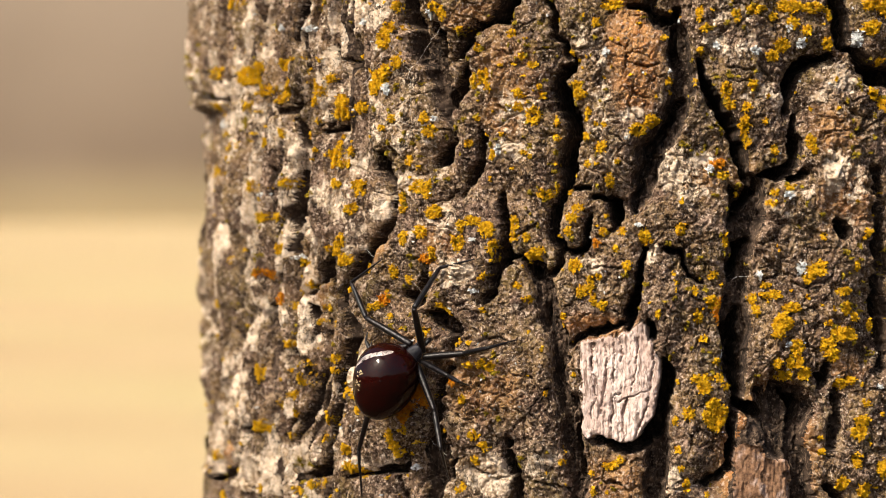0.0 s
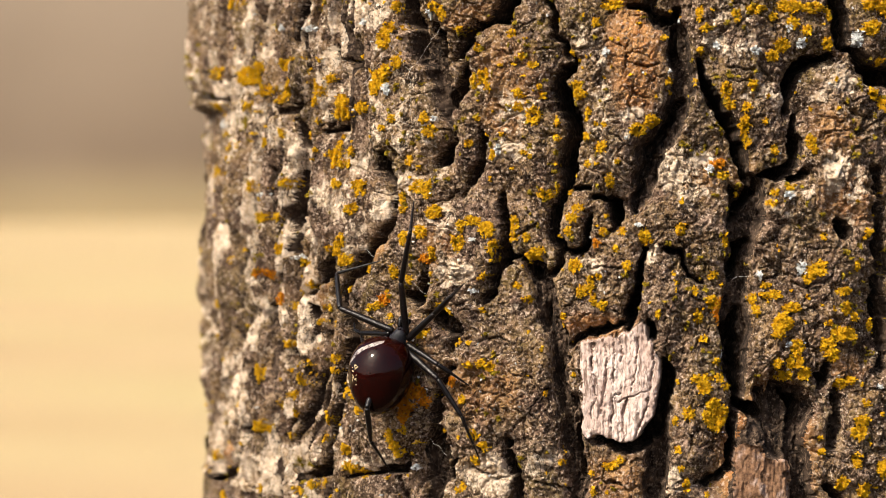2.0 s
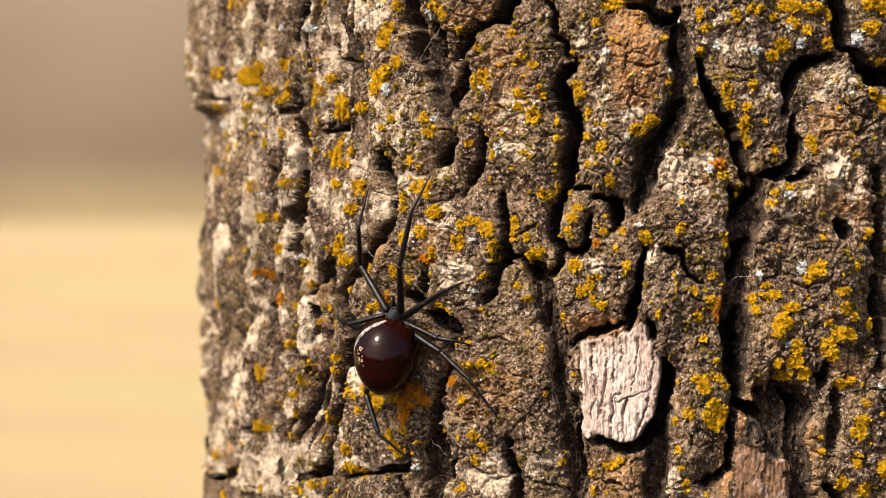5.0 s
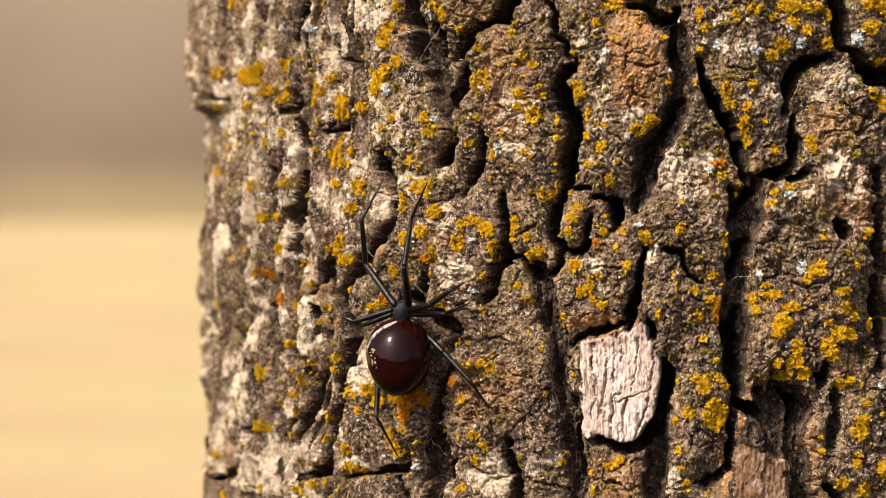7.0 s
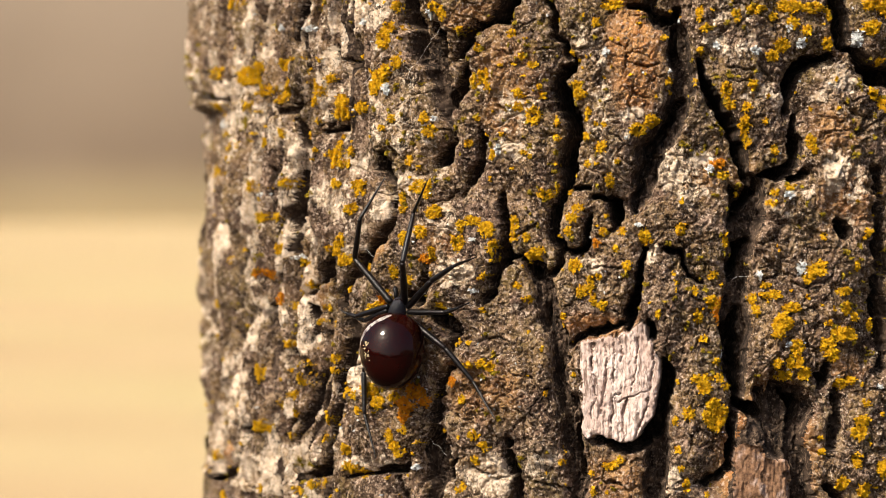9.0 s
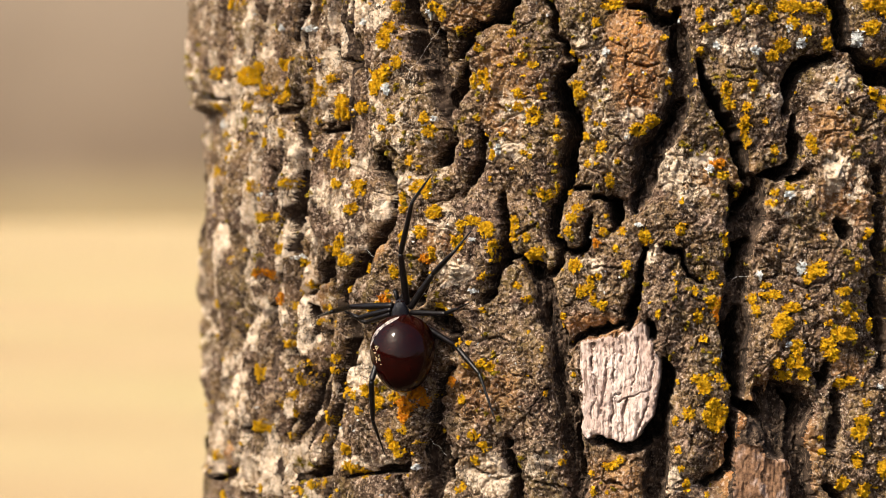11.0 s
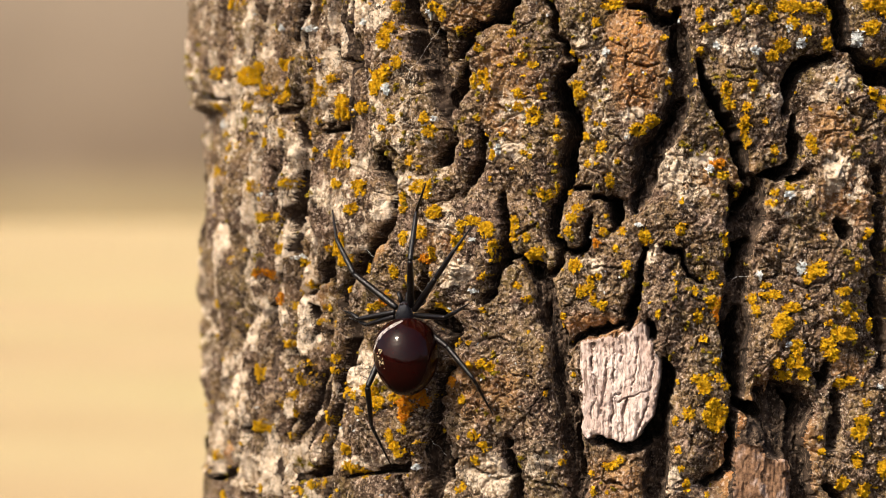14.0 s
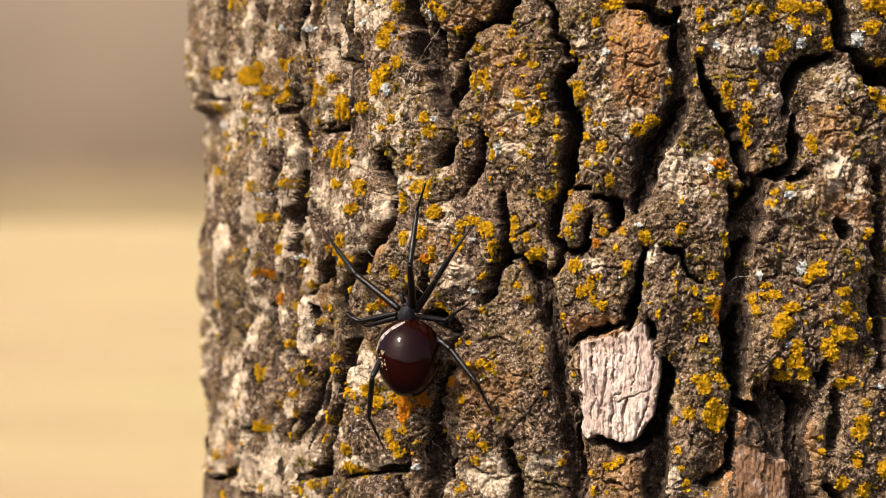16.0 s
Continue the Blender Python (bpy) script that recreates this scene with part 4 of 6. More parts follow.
lichen(-42.3, -29.81, 0.78, 0.71)
lichen(-40.42, -30.27, 0.88, 0.82)
lichen(-46.81, -26.04, 0.69, 0.62)
lichen(-43.41, -42.84, 0.9, 1.02)
lichen(-41.74, -44.82, 0.89, 0.82)
lichen(-43.97, -47.47, 0.67, 0.92)
lichen(-46.24, -36.28, 0.57, 0.82)
lichen(-47.38, -52.78, 0.81, 0.92)
lichen(-69.87, -36.78, 0.99, 0.74)
lichen(-68.75, -39.36, 0.98, 0.74)
lichen(-44.54, -30.07, 0.68, 0.61)
lichen(-44.54, -25.98, 0.45, 0.41)
lichen(-2.16, -24.92, 0.7, 0.7)
lichen(-2.14, -33.44, 1.31, 1.2)
lichen(-2.64, -31.94, 1.81, 0.9)
lichen(0.86, -31.73, 1.01, 1)
lichen(-4.83, -37.96, 1, 1.2)
lichen(-1.13, -38.45, 1.41, 1.6)
lichen(-0.12, -40.16, 1.61, 1.4)
lichen(-7.12, -39.48, 0.5, 0.7)
lichen(-18.64, -47.67, 1.22, 0.8)
lichen(-16.92, -46.63, 0.71, 0.7)
lichen(-21.67, -52.27, 0.51, 0.71)
lichen(-22.19, -49.26, 0.51, 0.5)
lichen(-27.33, -44.84, 0.52, 0.91)
lichen(-27.63, -47.38, 0.52, 0.51)
lichen(-10.6, -47.04, 0.5, 0.9)
lichen(-6.61, -44.49, 0.6, 0.6)
lichen(-5.1, -51.01, 0.6, 1.2)
lichen(-6.11, -47.8, 0.5, 0.5)
lichen(-9.61, -42.51, 0.4, 0.4)
lichen(10.95, -23.95, 1.03, 1)
lichen(14.56, -26.49, 1.46, 1.61)
lichen(14.05, -28.99, 1.67, 1.4)
lichen(12.72, -31.49, 1.25, 1.1)
lichen(16.13, -31.22, 1.26, 1.41)
lichen(10.97, -29.47, 0.83, 1)
lichen(20, -26.04, 1.29, 1.61)
lichen(20.85, -27.86, 1.08, 1.21)
lichen(21.91, -24.05, 1.95, 1.41)
lichen(24.05, -24.27, 0.98, 0.91)
lichen(23.01, -33.13, 1.09, 1.01)
lichen(24.62, -32.55, 0.88, 0.81)
lichen(1.86, -33.44, 0.81, 0.6)
lichen(0.15, -28.93, 0.6, 0.6)
lichen(1.37, -38.45, 1.62, 2)
lichen(-0.43, -36.45, 1.41, 1.4)
lichen(26.29, -41.78, 1.77, 1.41)
lichen(26.83, -39.77, 1.34, 1.01)
lichen(31.31, -48.51, 1.83, 2.03)
lichen(25.76, -46.82, 0.88, 1.41)
lichen(23.07, -50.8, 1.31, 1.41)
lichen(27.21, -52.23, 1.56, 1.62)
lichen(19.32, -45.16, 0.75, 0.5)
lichen(27.37, -36.55, 0.67, 0.61)
lichen(18.79, -42.63, 0.43, 0.4)
lichen(-83.18, 32.25, 0.85, 0.54, "white")
lichen(-61.97, 20.08, 1.04, 0.94, "white")
lichen(-19.24, 25.86, 0.71, 0.7, "white")
lichen(-28.94, 21.77, 0.62, 0.3, "white")
lichen(12.85, 30.4, 0.41, 0.7, "white")
lichen(15.12, 27.42, 0.73, 0.8, "white")
lichen(25.71, 28.26, 0.99, 1.51, "white")
lichen(12.93, 0.6, 0.83, 0.6, "white")
lichen(15.24, -12.44, 0.73, 1.3, "white")
lichen(1.85, -27.73, 0.81, 0.9, "white")
lichen(-43.98, -16.76, 0.79, 0.41, "white")
lichen(-56.31, -49.44, 0.62, 0.52, "white")
lichen(-52.06, 14.5, 0.48, 0.41, "white")
lichen(-43.65, -7.35, 0.56, 0.31, "white")
lichen(-1.22, 5.09, 0.6, 0.7, "white")
lichen(-13.67, -4.71, 0.6, 0.3, "white")
lichen(-95.82, 0.65, 0.85, 0.44, "white")
lichen(29.91, -33.57, 0.45, 0.4, "white")
lichen(13.01, -25.97, 0.52, 0.5, "white")
lichen(7.87, -13.71, 0.51, 0.8, "white")
lichen(-8.23, 22.58, 0.3, 0.5, "white")
lichen(-6.75, 31.55, 0.4, 0.6, "white")
lichen(-129.4, 15.22, 1.94, 0.93, "white")
lichen(-135.24, -29.31, 2.35, 0.94, "white")
lichen(-88.59, -28.93, 1.3, 0.43, "white")
lichen(-52.65, 33.52, 0.6, 0.82, "white")
lichen(-38.69, 8.73, 0.54, 0.81, "white")
lichen(-90.34, 32.62, 0.95, 0.54, "white")
lichen(0.23, 27.05, 0.6, 0.6, "white")
lichen(6.75, 26.07, 0.81, 0.7, "white")
lichen(-15.7, 10.62, 0.3, 0.3, "white")
lichen(-68.68, 32.62, 0.7, 0.52, "white")
lichen(-87.64, -11.25, 1.09, 0.43, "white")
thread(-69, -9.47, -65.7, -10.89)
thread(-57.91, -15.14, -54.47, -17.46)
thread(-54.23, -43.63, -52.06, -45.07, -49.94, -46.83)
thread(-66.62, 34.1, -65.94, 31.98, -60.04, 27.6, -56.91, 23.36, -56.29, 17.67, -55.92, 12.5)
thread(-49.94, 33.12, -53.25, 28.41, -56.29, 24.89, -56.91, 22.85)
thread(-64.34, 17.84, -58.15, 14.08, -52.06, 9.36)
thread(2.93, -14.41, 7.36, -13.41)
thread(-45.67, -19.35, -41.75, -19.79)
thread(-68.69, 21.09, -60.68, 27.1)
thread(-87.69, -37.78, -83.3, -39.67)

# plates round the rest of the seen belt, as long narrow ridges where no broad plate lies
fill = random.Random(11)
SEEN = list(PLATES)
for col in range(66):
    for row in range(8):
        s = -178 + col * 5.3 + fill.uniform(-1, 1)
        z = -75 + row * 20 + (col % 2) * 10 + fill.uniform(-3, 3)
        if all(((s - p[0]) / (p[2] + 1.6)) ** 2 + ((z - p[1]) / (p[3] + 5)) ** 2 > 1 for p in SEEN) and (
                s < -78 or s > 32 or abs(z) > 50):
            plate(s, z, fill.uniform(2.2, 3.4), fill.uniform(9, 15), fill.uniform(-5, 5), fill.uniform(-1.6, 0.3))

RELIEF = {}


def carve(s, z, ways, soft):
    """How deep (0 to 1) each place lies in the given open cracks."""
    out = np.zeros(s.shape)
    for width, way in ways:
        x = [p[0] for p in way]
        y = [p[1] for p in way]
        win = (s > min(x) - 6) & (s < max(x) + 6) & (z > min(y) - 6) & (z < max(y) + 6)
        if not win.any():
            continue
        a, b = s[win], z[win]
        d = np.full(a.shape, 99.0)
        for (x0, y0), (x1, y1) in zip(way, way[1:]):
            ll = max((x1 - x0) ** 2 + (y1 - y0) ** 2, 1e-6)
            t = np.clip(((a - x0) * (x1 - x0) + (b - y0) * (y1 - y0)) / ll, 0, 1)
            d = np.minimum(d, np.hypot(a - x0 - t * (x1 - x0), b - y0 - t * (y1 - y0)))
        broad = width / 2 * np.clip(0.85 + 0.7 * vnoise(a, b, 2.5, 3.5, 190), 0.3, 1.6)
        f = np.clip((broad + soft - d) / (2 * soft), 0, 1)
        out[win] = np.maximum(out[win], f * f * (3 - 2 * f))
    return out


def field(s, z, strokes):
    """Distance in mm to the rim of the nearest stroke (negative inside), and that stroke's breadth there."""
    out, broad = np.full(s.shape, 12.0), np.zeros(s.shape)
    for way in strokes:
        for (x0, y0, w0), (x1, y1, w1) in zip(way, way[1:]):
            pad = 9 + max(w0, w1)
            win = (s > min(x0, x1) - pad) & (s < max(x0, x1) + pad) & (z > min(y0, y1) - pad) & (z < max(y0, y1) + pad)
            a, b = s[win], z[win]
            ll = max((x1 - x0) ** 2 + (y1 - y0) ** 2, 1e-6)
            t = np.clip(((a - x0) * (x1 - x0) + (b - y0) * (y1 - y0)) / ll, 0, 1)
            w = w0 + (w1 - w0) * t
            d = np.hypot(a - x0 - t * (x1 - x0), b - y0 - t * (y1 - y0)) - w / 2
            best = d < out[win]
            out[win] = np.where(best, d, out[win])
            broad[win] = np.where(best, w, broad[win])
    return out, broad


def blobs(s, z, spots):
    out = np.zeros(s.shape)
    for cs, cz, rs, rz, f in spots:
        win = (abs(s - cs) < rs * 2) & (abs(z - cz) < rz * 2)
        d = np.hypot((s[win] - cs) / rs, (z[win] - cz) / rz)
        out[win] = np.maximum(out[win], f * np.clip(1.9 - d * 1.1, 0, 1))
    return out


def terraces(v, n, lip=0.25):
    """Layered sheets: level treads with short steep risers."""
    f = v * n
    k = np.floor(f)
    return (k + np.clip((f - k - 1 + lip) / lip, 0, 1)) / n


def creased(s, z, ss, sz, seed):
    """Rounded grains with sharp creases between them, from -1 to 1."""
    return 2 * np.sqrt(abs(fbm(s, z, ss, sz, seed, 3, 0.6)) + 0.01) - 1


def smooth(v):
    v = np.clip(v, 0, 1)
    return v * v * (3 - 2 * v)


def relief(s, z):
    """Height of the bark over its mean, the plate each place belongs to, and its wear and paleness."""
    edge_on = np.clip((-s - 76) / 22, 0, 1)
    side = smooth((-s - 56) / 30)
    ws = s + 0.8 * fbm(s, z, 4, 5.5, 10, 3) + 0.75 * (1 - 0.9 * side) * fbm(s, z, 1.3, 1.7, 20, 4, 0.65)
    wz = z + 0.8 * fbm(s, z, 4, 5.5, 30, 3) + 0.75 * (1 - 0.5 * side) * fbm(s, z, 1.3, 1.7, 40, 4, 0.65)
    # the plate that each place belongs to
    e1 = np.full(s.shape, -9.0)
    own = np.full(s.shape, -1)
    for i, (cs, cz, hw, hh, lean, up, kind) in enumerate(PLATES):
        reach = max(hw, hh) * 1.5 + 6
        js = np.nonzero((abs(s[0] - cs) < reach))[0]
        iz = np.nonzero((abs(z[:, 0] - cz) < reach))[0]
        if not len(js) or not len(iz):
            continue
        win = (slice(iz[0], iz[-1] + 1), slice(js[0], js[-1] + 1))
        c, n = math.cos(radians(lean)), math.sin(radians(lean))
        a, b = ws[win] - cs, wz[win] - cz
        a, b = (a * c - b * n) / hw, (a * n + b * c) / hh
        e = (1 - (abs(a) ** 4 + abs(b) ** 4) ** 0.25) * min(hw, hh) + (0.2 if kind == "wood" else 0.0)
        better = e > e1[win]
        own[win] = np.where(better, i, own[win])
        e1[win] = np.where(better, e, e1[win])
    wood = np.array([1.0 if p[6] == "wood" else 0.0 for p in PLATES] + [0.0])[own] * (e1 > 0)
    own = np.where((np.array([p[6] == "wood" for p in PLATES] + [False])[own]) & (e1 <= 0), -2, own)
    gap, broad = field(ws, wz, CREVICES)
    sunk, _ = field(ws + 0.5 * fbm(s, z, 1.6, 4, 55, 3), wz, TROUGHS)
    sunk = sunk + 0.5 * vnoise(s, z, 3, 6, 57)
    near = np.minimum(gap, sunk + 0.5)
    # broad form: plates swell away from their furrows
    swell = 1.3 * (1 - np.exp(-np.clip(near, 0, None) / 0.9)) + 1.5 * (1 - np.exp(-np.clip(near, 0, None) / 4.0)) - 1.6
    swell = swell * (1 - 0.6 * side)
    body = 1.5 * fbm(s, z, 11, 17, 70, 3) * (1 - 0.8 * side)
    # layered flakes at three sizes, scales and grit
    leaf = fbm(ws, wz, 5.5, 8.5, 80, 5, 0.5)
    thin = fbm(ws + 0.3 * leaf, wz, 1.9, 2.6, 90, 4, 0.6)
    much = np.clip(0.75 + 0.9 * vnoise(s, z, 7, 9, 105), 0.2, 1.5)
    rough = 1.5 * terraces(leaf, 7) + 0.95 * much * terraces(thin, 5) + 0.46 * much * facets(ws, wz, 1.5, 2.0, 240)
    crumple = creased(ws, wz, 2.3, 2.8, 250) + 0.65 * creased(ws, wz, 0.95, 1.15, 256)
    rough = rough + (0.12 + 0.24 * much) * crumple + 0.20 * facets(ws, wz, 0.55, 0.7, 100)
    f1, f2 = cells(ws, wz, 5.2, 6.4, 115)
    rough = rough - 1.5 * np.clip(1 - (f2 - f1) / 0.05, 0, 1) * smooth(0.45 + 1.6 * vnoise(s, z, 5, 6, 118))
    g1, g2 = cells(ws, wz, 2.1, 2.5, 215)
    rough = rough - 0.9 * np.clip(1 - (g2 - g1) / 0.08, 0, 1) * smooth(0.1 + 1.8 * vnoise(s, z, 4, 5, 218))
    # towards the turned side the bark runs in long layered ridges along the grain
    ls = s + 1.6 * fbm(s, z, 9, 16, 165, 2)
    lean = ls - 0.10 * z
    wl = lean + 0.35 * fbm(s, z, 1.2, 3, 21, 3, 0.6)
    valley, groove = creased(wl, z, 8, 70, 270), creased(wl, z, 3.4, 36, 276)
    long_ = 2.8 * valley + 2.6 * groove + 1.1 * creased(wl, wz, 1.5, 14, 282)
    long_ = long_ + 0.6 * terraces(fbm(wl, z, 1.6, 8, 284, 3, 0.6), 5) + 0.30 * facets(wl, wz, 1.2, 4.0, 280) + 0.20 * facets(ws, wz, 0.55, 0.9, 100) - 0.3
    crease = smooth(1.4 - abs(fbm(lean, z, 13, 60, 166, 4, 0.5)) / 0.08) * smooth((-s - 70) / 20)
    ridge = fbm(lean, z, 9, 40, 160, 3, 0.5) * (1 - 0.6 * smooth((-s - 122) / 15))
    rough = rough * (1 - side) + long_ * side + edge_on * 2.0 * ridge - 2.0 * crease
    top = swell + body + rough
    # bare wood: fine splintered fibres in thin layers
    ss = s + 0.35 * fbm(s, z, 3, 8, 128, 2)
    fibre = 0.30 * terraces(fbm(ss, z, 2.6, 7, 120, 4, 0.6), 6) + 0.14 * facets(ss, z, 0.6, 1.6, 134) + 0.16 * fbm(ss, z, 0.4, 6, 125, 3, 0.65) + 0.14 * fbm(s, z, 0.4, 0.7, 130, 2, 0.6)
    ups = np.array([p[5] for p in PLATES] + [0.0, 0.0])[own]
    top = np.where(wood > 0.5, ups + 0.3 + 0.4 * body + fibre + 0.5 * np.clip(near, 0, 1), top)
    # furrow floors, fibrous and stepped
    floor = -4.8 + 0.8 * fbm(s, z, 1.0, 6, 50, 4) + 0.9 * vnoise(s, z, 5, 12, 60) + 0.8 * terraces(fbm(ws, wz, 1.8, 6.0, 65, 4, 0.6), 6)
    floor = floor + 0.5 * rough * (1 - side) + 0.55 * creased(ws, wz, 0.9, 3.2, 296) + 0.22 * facets(ws, wz, 0.6, 1.3, 298)
    high = floor + (top - floor) * smooth((sunk + 0.7) / 1.3)
    cut = smooth((0.38 - gap) / 0.55)
    deep = -np.clip(2.5 + 7.0 * broad, 3.0, 15.0) * (1 - 0.7 * edge_on)
    high = high + (np.minimum(deep, high) - high) * cut
    high = high - np.where(wood > 0.5, 1.3, 1.7) * carve(ws, wz, SPLITS, 0.12) * (sunk > 0)
    # the outline of the trunk: a broad shelf above a ledge, hollow below
    high = high + np.clip((-s - 112) / 22, 0, 1) * np.interp(z, (-62, -60, -57, -50, -38, -22, -14, -4, 17.5, 19.5, 24, 40), (0.0, 0.5, -2.2, -2.6, -1.4, -1.2, -1.0, -2.8, -3.2, 1.4, 1.8, 0.2))
    # ease the steepest walls
    gz, gs = np.gradient(high, z[:, 0], s[0])
    steep = np.clip((np.hypot(gz, gs) - 2.2) / 2.0, 0, 1)
    soft = high
    for _ in range(2):
        soft = (np.roll(soft, 1, 0) + 2 * soft + np.roll(soft, -1, 0)) / 4
        soft = (np.roll(soft, 1, 1) + 2 * soft + np.roll(soft, -1, 1)) / 4
    soft[:3], soft[-3:], soft[:, :3], soft[:, -3:] = high[:3], high[-3:], high[:, :3], high[:, -3:]
    high = high + (soft - high) * steep
    # gaps, low walls and side valleys take the colour with shade painted in
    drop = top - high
    inner_shaded = (sunk < -0.15) | (gap < 0.1) | ((gap < 0.9) & (drop > 0.6)) | ((sunk < 0.6) & (drop > 1.2)) | ((side > 0.5) & ((valley < -0.5) | (groove + 0.3 * valley < -0.72)))
    own = np.where(inner_shaded & (wood < 0.5), -1, np.where(gap < 0.15, -1, own))
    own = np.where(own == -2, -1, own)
    # paler streaks towards the turned side
    side_pale = 0.72 * side * np.clip(0.35 + 1.6 * fbm(s, z, 4, 18, 180, 3), 0, 1)
    return high, own, np.maximum(blobs(ws, wz, PALES), side_pale), blobs(ws, wz, RUSTS)


def mesh_from(name, co, quads, mats, attrs=()):
    me = bpy.data.meshes.new(name)
    me.vertices.add(len(co))
    me.vertices.foreach_set("co", co.astype(np.float32).ravel())
    me.loops.add(quads.size)
    me.loops.foreach_set("vertex_index", quads.astype(np.int32).ravel())
    me.polygons.add(len(quads))
    me.polygons.foreach_set("loop_start", np.arange(0, quads.size, quads.shape[1], dtype=np.int32))
    for key, values in attrs:
        me.attributes.new(key, "FLOAT", "POINT").data.foreach_set("value", values.astype(np.float32))
    for m in mats:
        me.materials.append(m)
    me.update(calc_edges=True)
    me.validate()
    me.shade_smooth()
    return me


def part(name, me, parent, label=""):
    ob = new(name, me)
    ob.parent = parent
    return tagged(ob, label)


tree = tagged(new("tree"), "old tree trunk with deeply furrowed grey-brown bark and yellow lichen", "tree")


def belt():
    """The seen belt of bark, every plate a part of its own over inner bark with furrow shade in its colour."""
    s_axis = np.concatenate([np.arange(-158, -108, 0.25), np.arange(-108, 34, 0.15), np.arange(34, 50, 0.4)])
    z_axis = np.arange(-58, 42, 0.145)
    s, z = np.meshgrid(s_axis, z_axis)
    high, own, pal, rus = relief(s, z)
    RELIEF["s"], RELIEF["z"], RELIEF["h"] = s_axis, z_axis, high
    co = np.stack(on_trunk(s, z, high), -1).reshape(-1, 3)
    idx = np.arange(len(co)).reshape(s.shape)
    quads = np.stack([idx[:-1, :-1], idx[:-1, 1:], idx[1:, 1:], idx[1:, :-1]], -1).reshape(-1, 4)
    mark = own[:-1, :-1].ravel()
    order = np.argsort(mark, kind="stable")
    cuts = np.searchsorted(mark[order], np.arange(-1, len(PLATES) + 1))
    pal, rus = pal.ravel(), rus.ravel()
    for k in range(-1, len(PLATES)):
        mine = order[cuts[k + 1]:cuts[k + 2]]
        if len(mine) < 30:
            continue
        used, inv = np.unique(quads[mine], return_inverse=True)
        kind = PLATES[k][6] if k >= 0 else "inner_shaded"
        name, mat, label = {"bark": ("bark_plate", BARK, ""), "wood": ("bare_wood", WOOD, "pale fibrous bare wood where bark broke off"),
                            "inner_shaded": ("inner_bark", INNER_SHADED, "dark fibrous inner bark with furrow shade in its colour")}[kind]
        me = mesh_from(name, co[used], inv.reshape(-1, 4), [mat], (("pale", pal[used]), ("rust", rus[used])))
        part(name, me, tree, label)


belt()


def height_at(s, z):
    sa, za, h = RELIEF["s"], RELIEF["z"], RELIEF["h"]
    j = np.clip(np.searchsorted(sa, s), 1, len(sa) - 1)
    i = np.clip(np.searchsorted(za, z), 1, len(za) - 1)
    return h[i, j]


def rest_of_trunk():
    """Trunk above, below and behind the seen belt, in coarser bark."""
    for name, s0, s1, z0, z1, ds, dz in (("upper_trunk", -math.pi * R, math.pi * R, 41.6, 1300, 2.2, 4.0),
                                         ("lower_trunk", -math.pi * R, math.pi * R, -1260, -57.6, 2.2, 4.0),
                                         ("back_bark", 49.5, 2 * math.pi * R - 157.5, -58.5, 42.5, 1.2, 1.6)):
        s, z = np.meshgrid(np.arange(s0, s1 + ds, ds), np.arange(z0, z1 + dz, dz))
        s = np.minimum(s, s1)
        z = np.minimum(z, z1)
        a = np.where(s > math.pi * R, s - 2 * math.pi * R, s)
        ring = np.sin(a / R) * 40, np.cos(a / R) * 40
        f1, f2 = cells(ring[0] * 2.2 + ring[1] * 3.1 + 2 * vnoise(a, z, 9, 9, 210), z + 3 * vnoise(a, z, 9, 9, 220), 9, 26, 200)
        high = -4.5 + 4.5 * np.clip((f2 - f1) / 0.25, 0, 1) ** 0.6 + 0.8 * fbm(a, z, 5, 8, 230, 3)
        if name == "lower_trunk":
            high = high + 60 * np.clip((-z - 900) / 360, 0, 1) ** 2.2
        co = np.stack(on_trunk(s, z, high), -1).reshape(-1, 3)
        idx = np.arange(len(co)).reshape(s.shape)
        quads = np.stack([idx[:-1, :-1], idx[:-1, 1:], idx[1:, 1:], idx[1:, :-1]], -1).reshape(-1, 4)
        zero = np.zeros(len(co))
        part(name, mesh_from(name, co, quads, [BARK], (("pale", zero), ("rust", zero))), tree)


rest_of_trunk()


def trunk_cap():
    bm = bmesh.new()
    ring = [bm.verts.new(on_trunk(2 * math.pi * R * i / 60, 1299.0, -2.0 + 1.5 * math.sin(7.3 * i))) for i in range(60)]
    mid = bm.verts.new((AXIS[0] / 1000, AXIS[1] / 1000, (Z0 + 1302) / 1000))
    for i in range(60):
        bm.faces.new((ring[i], ring[(i + 1) % 60], mid))
    me = bpy.data.meshes.new("heartwood")
    bm.to_mesh(me)
    bm.free()
    me.materials.append(WOOD)
    part("heartwood", me, tree)


trunk_cap()

# ---- lichen ----


